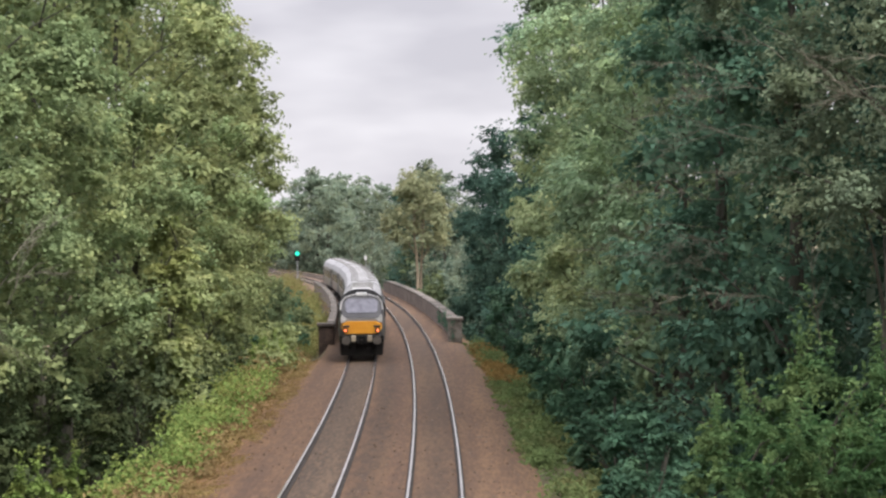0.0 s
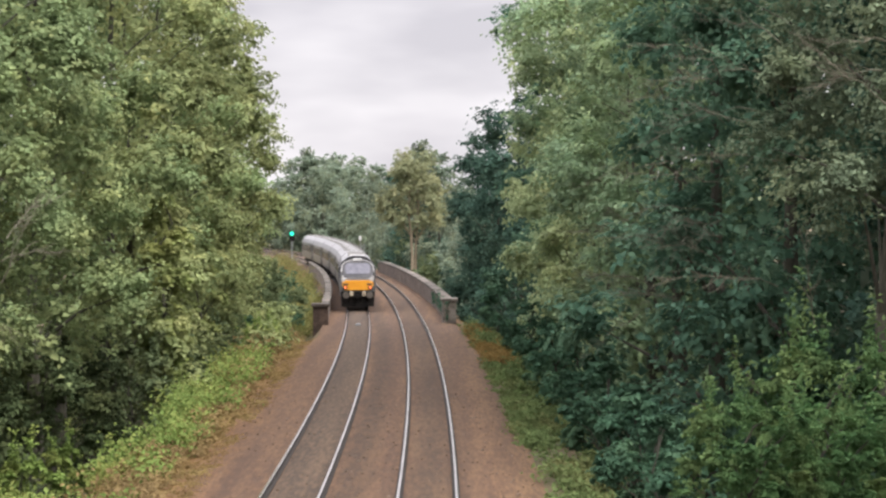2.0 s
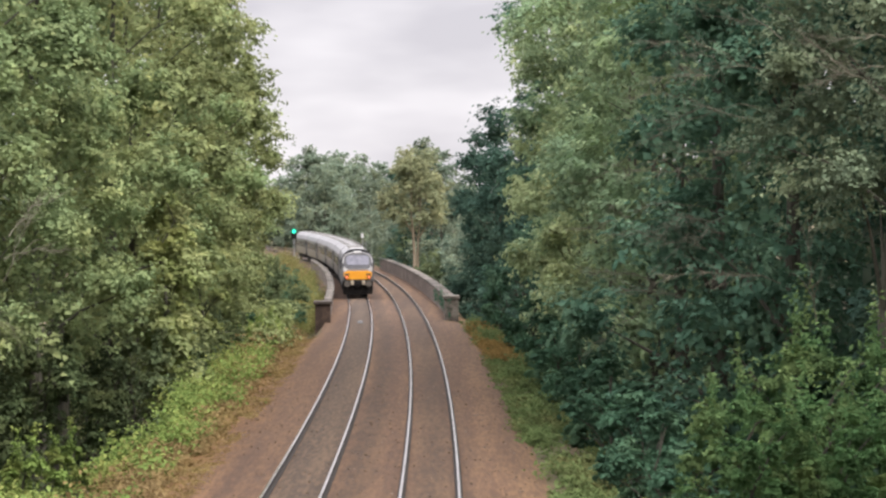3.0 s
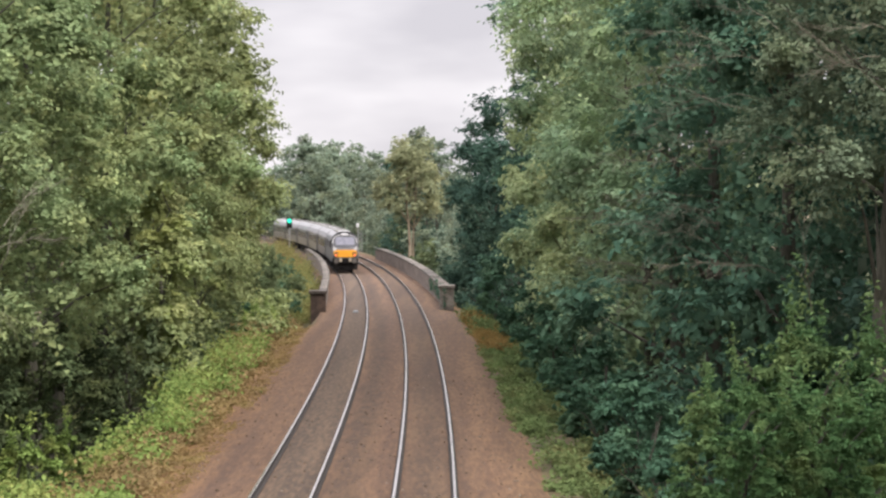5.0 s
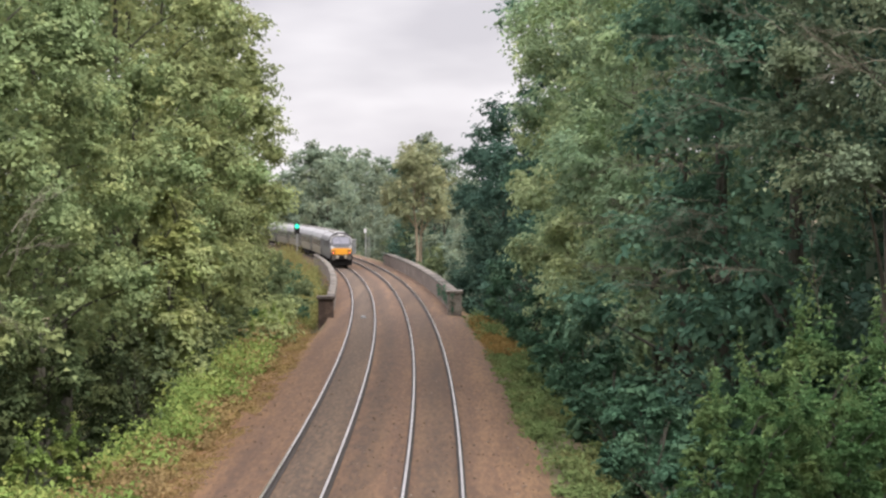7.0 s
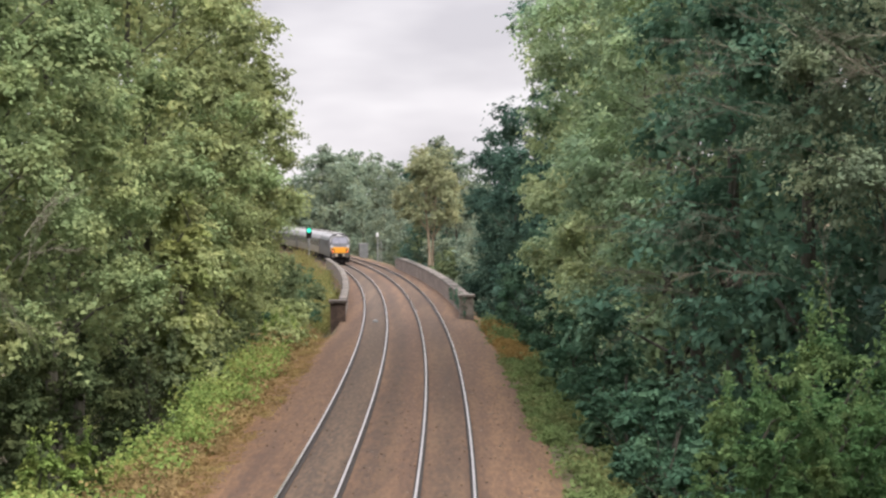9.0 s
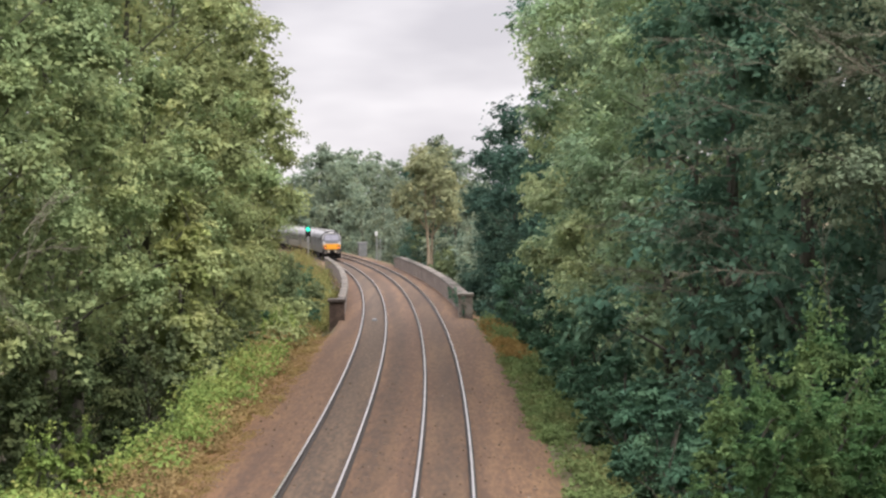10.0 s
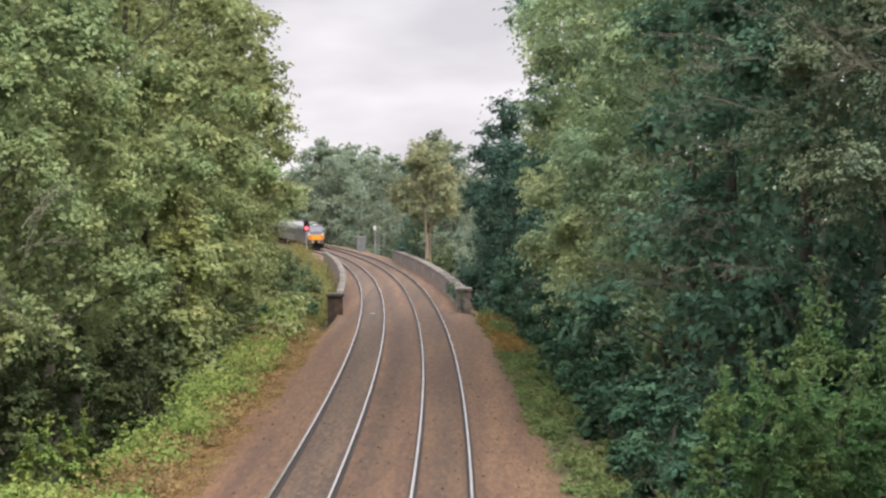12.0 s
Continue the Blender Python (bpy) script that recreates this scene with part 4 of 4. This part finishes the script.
def locomotive():
    c = tagged(new("locomotive"), "grey diesel locomotive with yellow nose and lit tail lamps", "locomotive")
    L = 20.4

    def ring(y, w, zb, zt):
        k = w / 1.37
        return [(x * k, y, zb + (z - 0.95) / 2.9 * (zt - zb)) for x, z in SECTION]
    bm = bmesh.new()
    loft(bm, [ring(0.10, 1.10, 1.25, 2.12), ring(0.30, 1.2, 1.0, 2.3), ring(0.75, 1.27, 0.95, 2.85), ring(1.25, 1.31, 0.95, 3.42), ring(1.9, 1.34, 0.95, 3.74), ring(2.6, 1.35, 0.95, 3.82), ring(L, 1.35, 0.95, 3.82)])
    part("body", bm, LOCO_GREY, c)
    bm = bmesh.new()
    top = [(-1.24, 3.0)] + [(x * 0.99, z - 0.01) for x, z in SECTION[4:10]] + [(1.24, 3.0)]
    loft(bm, [[(x, y, z) for x, z in top] for y in (2.5, L + 0.01)])
    part("roof", bm, ROOF_WHITE, c, "pale grey roof")
    for x in (-1, 1):
        bm = bmesh.new()
        loft(bm, [[(x * px, y, z) for px, z in ((0.52, 2.1), (1.16, 2.02), (1.19, 2.3), (1.12, 2.52), (0.98, 2.34), (0.56, 2.2))] for y in (0.1, 0.42)])
        cheek = part("cheek_panel", bm, CHEEK, c, "silver-white cheek panel")
        bm = bmesh.new()
        tube(bm, (x * 0.98, 0.07, 2.2), (x * 0.98, 0.12, 2.2), 0.09, 0.09, 14)
        part("headlight", bm, WHITEPAINT, cheek, "white headlight lens")
    # nose panel
    bm = bmesh.new()
    loft(bm, [[(x, 0.02, z) for x, z in ((-0.9, 1.42), (-1.06, 1.6), (-1.05, 1.92), (-0.78, 2.1), (0.78, 2.1), (1.05, 1.92), (1.06, 1.6), (0.9, 1.42))],
              [(x, 0.3, z) for x, z in ((-1.10, 1.42), (-1.17, 1.7), (-1.15, 2.05), (-1.0, 2.18), (1.0, 2.18), (1.15, 2.05), (1.17, 1.7), (1.10, 1.42))]])
    part("nose_panel", bm, YELLOW, c, "warning-yellow nose panel")
    # windscreen with its dark surround, on the raked plane
    rake = pose(0, 0.80, 2.88, -40, 0, 0)
    bm = bmesh.new()
    arch = ((-1.12, -0.86), (-1.17, -0.3), (-1.12, 0.25), (-0.92, 0.6), (-0.5, 0.76), (0.5, 0.76), (0.92, 0.6), (1.12, 0.25), (1.17, -0.3), (1.12, -0.86))
    loft(bm, [[rake @ Vector((x * k, y, z * k)) for x, z in arch] for y, k in ((-0.1, 0.96), (-0.05, 1.0), (0.12, 1.0))])
    surround = part("windscreen_surround", bm, DARKPAINT, c, "charcoal windscreen surround")
    bm = bmesh.new()
    pane = ((-0.78, -0.52), (-0.9, -0.36), (-0.92, 0.25), (-0.76, 0.47), (0.76, 0.47), (0.92, 0.25), (0.9, -0.36), (0.78, -0.52))
    loft(bm, [[rake @ Vector((x, y, z + 0.02)) for x, z in pane] for y in (-0.125, -0.06)])
    part("windscreen", bm, GLASS, surround, "pale reflecting windscreen")
    bm = bmesh.new()
    rim = [rake @ Vector((x * 1.03, -0.06, z * 1.03 + 0.03)) for x, z in arch]
    for a, b in zip(rim[1:], rim[2:-1]):
        tube(bm, a, b, 0.05, 0.05, 8)
    part("windscreen_arch", bm, SILVER, surround, "silver arch over the windscreen")
    bm = bmesh.new()
    loft(bm, [[(x * 1.01, y, z * 1.012 - 0.01) for x, z in SECTION[2:12]] + [(x * 0.93, y, z * 0.93) for x, z in reversed(SECTION[2:12])] for y in (1.75, 2.15)])
    part("cab_hood", bm, DARKPAINT, c, "charcoal arch round the cab roof")
    bm = bmesh.new()
    loft(bm, [[(x, y, z + (y - 2.35) * 0.05) for x, z in ((-0.6, 3.8), (-0.5, 3.88), (0.5, 3.88), (0.6, 3.8))] for y in (2.35, 3.3)])
    part("roof_panel", bm, CHEEK, c, "white panel on the cab roof")
    bm = bmesh.new()
    loft(bm, [[(x, y, z) for x, z in ((-0.98, 2.1), (-0.74, 2.3), (0.74, 2.3), (0.98, 2.1))] for y in (0.08, 0.45)])
    part("nose_bib", bm, SILVER, c, "silver-grey panel under the windscreen")
    bm = bmesh.new()
    box(bm, 0, 1.32, 3.6, 0.62, 0.34, 0.2, 0.04)
    part("marker_light_box", bm, WHITEPAINT, c, "pale roof lamp box")
    for x in (-0.86, 0.86):
        bm = bmesh.new()
        box(bm, x * 1.04, 0.0, 1.6, 0.26, 0.07, 0.18, 0.02)
        cluster = part("lamp_cluster", bm, DARKPAINT, c)
        bm = bmesh.new()
        tube(bm, (x * 1.06, -0.055, 1.6), (x * 1.06, -0.03, 1.6), 0.065, 0.065, 14)
        part("tail_lamp", bm, TAIL_LIGHT, cluster, "lit red tail lamp")
    # buffers, coupling, hoses
    bm = bmesh.new()
    box(bm, 0, 0.25, 1.12, 2.5, 0.3, 0.36, 0.03)
    part("buffer_beam", bm, BLACK, c)
    for x in (-0.87, 0.87):
        bm = bmesh.new()
        tube(bm, (x, 0.15, 1.06), (x, -0.35, 1.06), 0.12, 0.1, 14)
        tube(bm, (x, -0.35, 1.06), (x, -0.41, 1.06), 0.24, 0.24, 18)
        part("buffer", bm, BUFFER, c, "dusty steel buffer")
    bm = bmesh.new()
    box(bm, 0, -0.15, 0.95, 0.2, 0.6, 0.3, 0.04)
    part("coupler", bm, BLACK, c)
    for x in (-0.46, 0.46):
        bm = bmesh.new()
        box(bm, x, -0.02, 1.14, 0.27, 0.26, 0.36, 0.05)
        part("jumper_socket", bm, CREAM, c, "cream-painted jumper socket box")
    for x in (-0.86, 0.86):
        bm = bmesh.new()
        box(bm, x, -0.01, 1.84, 0.36, 0.08, 0.1, 0.02)
        part("lamp_slot", bm, DARKPAINT, c, "dark slot in the nose panel")
    for x, mt in ((-0.62, BLACK), (0.24, BLACK), (0.62, BLACK), (-0.24, BLACK)):
        bm = bmesh.new()
        tube(bm, (x, 0.08, 1.2), (x, -0.16, 0.9), 0.06, 0.06, 8)
        tube(bm, (x, -0.16, 0.9), (x, 0.0, 0.62), 0.06, 0.05, 8)
        part("brake_hose", bm, mt, c)
    bm = bmesh.new()
    loft(bm, [[(x, 0.05, z) for x, z in ((-1.1, 0.2), (-1.2, 0.9), (1.2, 0.9), (1.1, 0.2))], [(x, 0.5, z) for x, z in ((-1.2, 0.2), (-1.25, 0.9), (1.25, 0.9), (1.2, 0.2))]])
    part("obstacle_deflector", bm, BLACK, c, "black obstacle deflector")
    bm = bmesh.new()
    box(bm, 0, 10.2, 0.62, 2.4, 4.6, 0.7, 0.05)
    part("fuel_tank", bm, BLACK, c)
    # roof gear and side grilles
    for y, l in ((4.2, 1.2), (7.0, 1.6), (10.5, 2.2), (14.0, 1.6), (17.0, 1.2)):
        bm = bmesh.new()
        box(bm, 0, y, 3.83, 1.3, l, 0.09, 0.02)
        part("roof_grille", bm, SIDE_GREY, c)
    for x in (-1.345, 1.345):
        for y, l in ((5.5, 2.4), (9.0, 2.8), (14.5, 3.2)):
            bm = bmesh.new()
            for i in range(6):
                box(bm, x, y, 2.2 + i * 0.14, 0.05, l, 0.07)
            part("side_grille", bm, DARKPAINT, c)
        bm = bmesh.new()
        box(bm, x * 0.985, 2.5, 2.75, 0.05, 0.7, 0.6, 0.01)
        part("cab_side_window", bm, WINDOW, c)
    bogie(c, 3.6)
    bogie(c, L - 3.2)
    return c


loco = locomotive()
COACHES = [coach()]
for i in range(4):
    COACHES.append(copy_thing(COACHES[0], pose(0, 0, 0)))


# ---- signals and cabinet ----
def colour_light_signal(s, off):
    sig = tagged(new("railway_signal"), "tall colour-light signal on a slim post", "railway signal")
    sig.matrix_basis = on_line(s, off, -0.4)
    bm = bmesh.new()
    tube(bm, (0, 0, -0.3), (0, 0, 3.5), 0.075, 0.07, 10)
    part("post", bm, GALV, sig)
    bm = bmesh.new()
    box(bm, 0, 0.05, 4.12, 0.74, 0.12, 1.42, 0.06)
    head = part("signal_head", bm, BLACK, sig, "black backboard")
    for z, mt, nm, lb in ((4.45, GREEN_LIGHT, "green_lens", "lit green lens"), (3.82, RED_LIGHT, "red_lens", "red lens")):
        bm = bmesh.new()
        # the green lens is oversized: its bloom is put into the radius
        r = 0.3 if mt is GREEN_LIGHT else 0.23
        tube(bm, (0, -0.03, z), (0, -0.07, z), r, r, 20)
        part(nm, bm, mt, head, lb)
    # no part of a real signal: a cover added to hide whichever lens is unlit
    bm = bmesh.new()
    box(bm, 0, -0.11, 0, 0.66, 0.05, 0.62, 0.02)
    shutter = part("aspect_shutter", bm, BLACK, sig, "added black cover that hides the unlit lens")
    return sig, shutter


signal, shutter = colour_light_signal(284, -2.75)


def back_signal(s, off):
    sig = tagged(new("railway_signal"), "signal seen from behind on a grey post", "railway signal")
    sig.matrix_basis = on_line(s, off, -0.4)
    bm = bmesh.new()
    tube(bm, (0, 0, -0.3), (0, 0, 3.3), 0.08, 0.07, 10)
    part("post", bm, GALV, sig)
    bm = bmesh.new()
    box(bm, -0.05, 0, 3.75, 0.32, 0.3, 0.6, 0.05)
    part("signal_head", bm, WHITEPAINT, sig, "pale back of the signal head")
    bm = bmesh.new()
    for x in (0.35, 0.55):
        tube(bm, (x, 0.1, -0.2), (x, 0.1, 3.1), 0.025, 0.025, 6)
    for i in range(9):
        tube(bm, (0.35, 0.1, 0.3 + i * 0.3), (0.55, 0.1, 0.3 + i * 0.3), 0.015, 0.015, 5)
    part("ladder", bm, GALV, sig)
    return sig


back_signal(283, SPACING + 3.0)


def cabinet(s, off):
    c = tagged(new("relay_cabinet"), "grey lineside relay cabinet beside the track", "cabinet")
    c.matrix_basis = on_line(s, off, -0.5)
    bm = bmesh.new()
    box(bm, 0, 0, 1.1, 1.3, 0.7, 2.1, 0.03)
    part("body", bm, GREYBOX, c)
    bm = bmesh.new()
    box(bm, 0, 0, 2.2, 1.45, 0.85, 0.1, 0.02)
    part("lid", bm, GALV, c)
    for x in (-0.32, 0.32):
        bm = bmesh.new()
        box(bm, x, -0.36, 1.1, 0.58, 0.03, 1.85, 0.008)
        part("door", bm, GREYBOX, c)
    return c


cabinet(310, SPACING + 3.6)


# ---- what moves ----
def front_at(t):
    """Where the locomotive's nose stands along the line at t seconds."""
    return 114.0 + 18.3 * t - 0.2 * t * t


def rigid_on_line(s, length):
    a, b = line(s + length * 0.15), line(s + length * 0.85)
    d = (b - a).normalized()
    p = a - d * length * 0.15
    return pose(p.x, p.y, 0, 0, 0, -math.degrees(math.atan2(d.x, d.y)))


def motions():
    times = [i * 0.5 for i in range(25)]
    walk(loco, [(t, rigid_on_line(front_at(t), 20.4)) for t in times])
    for i, c in enumerate(COACHES):
        walk(c, [(t, rigid_on_line(front_at(t) + 20.6 + 23.0 * i, 22.6)) for t in times])
    # the signal goes from green to red once the train has passed it: the added cover slides over
    up, down = pose(0, 0, 4.45), pose(0, 0, 3.82)
    walk(shutter, [(0, down), (11.7, down), (11.8, up), (12.0, up)])


motions()
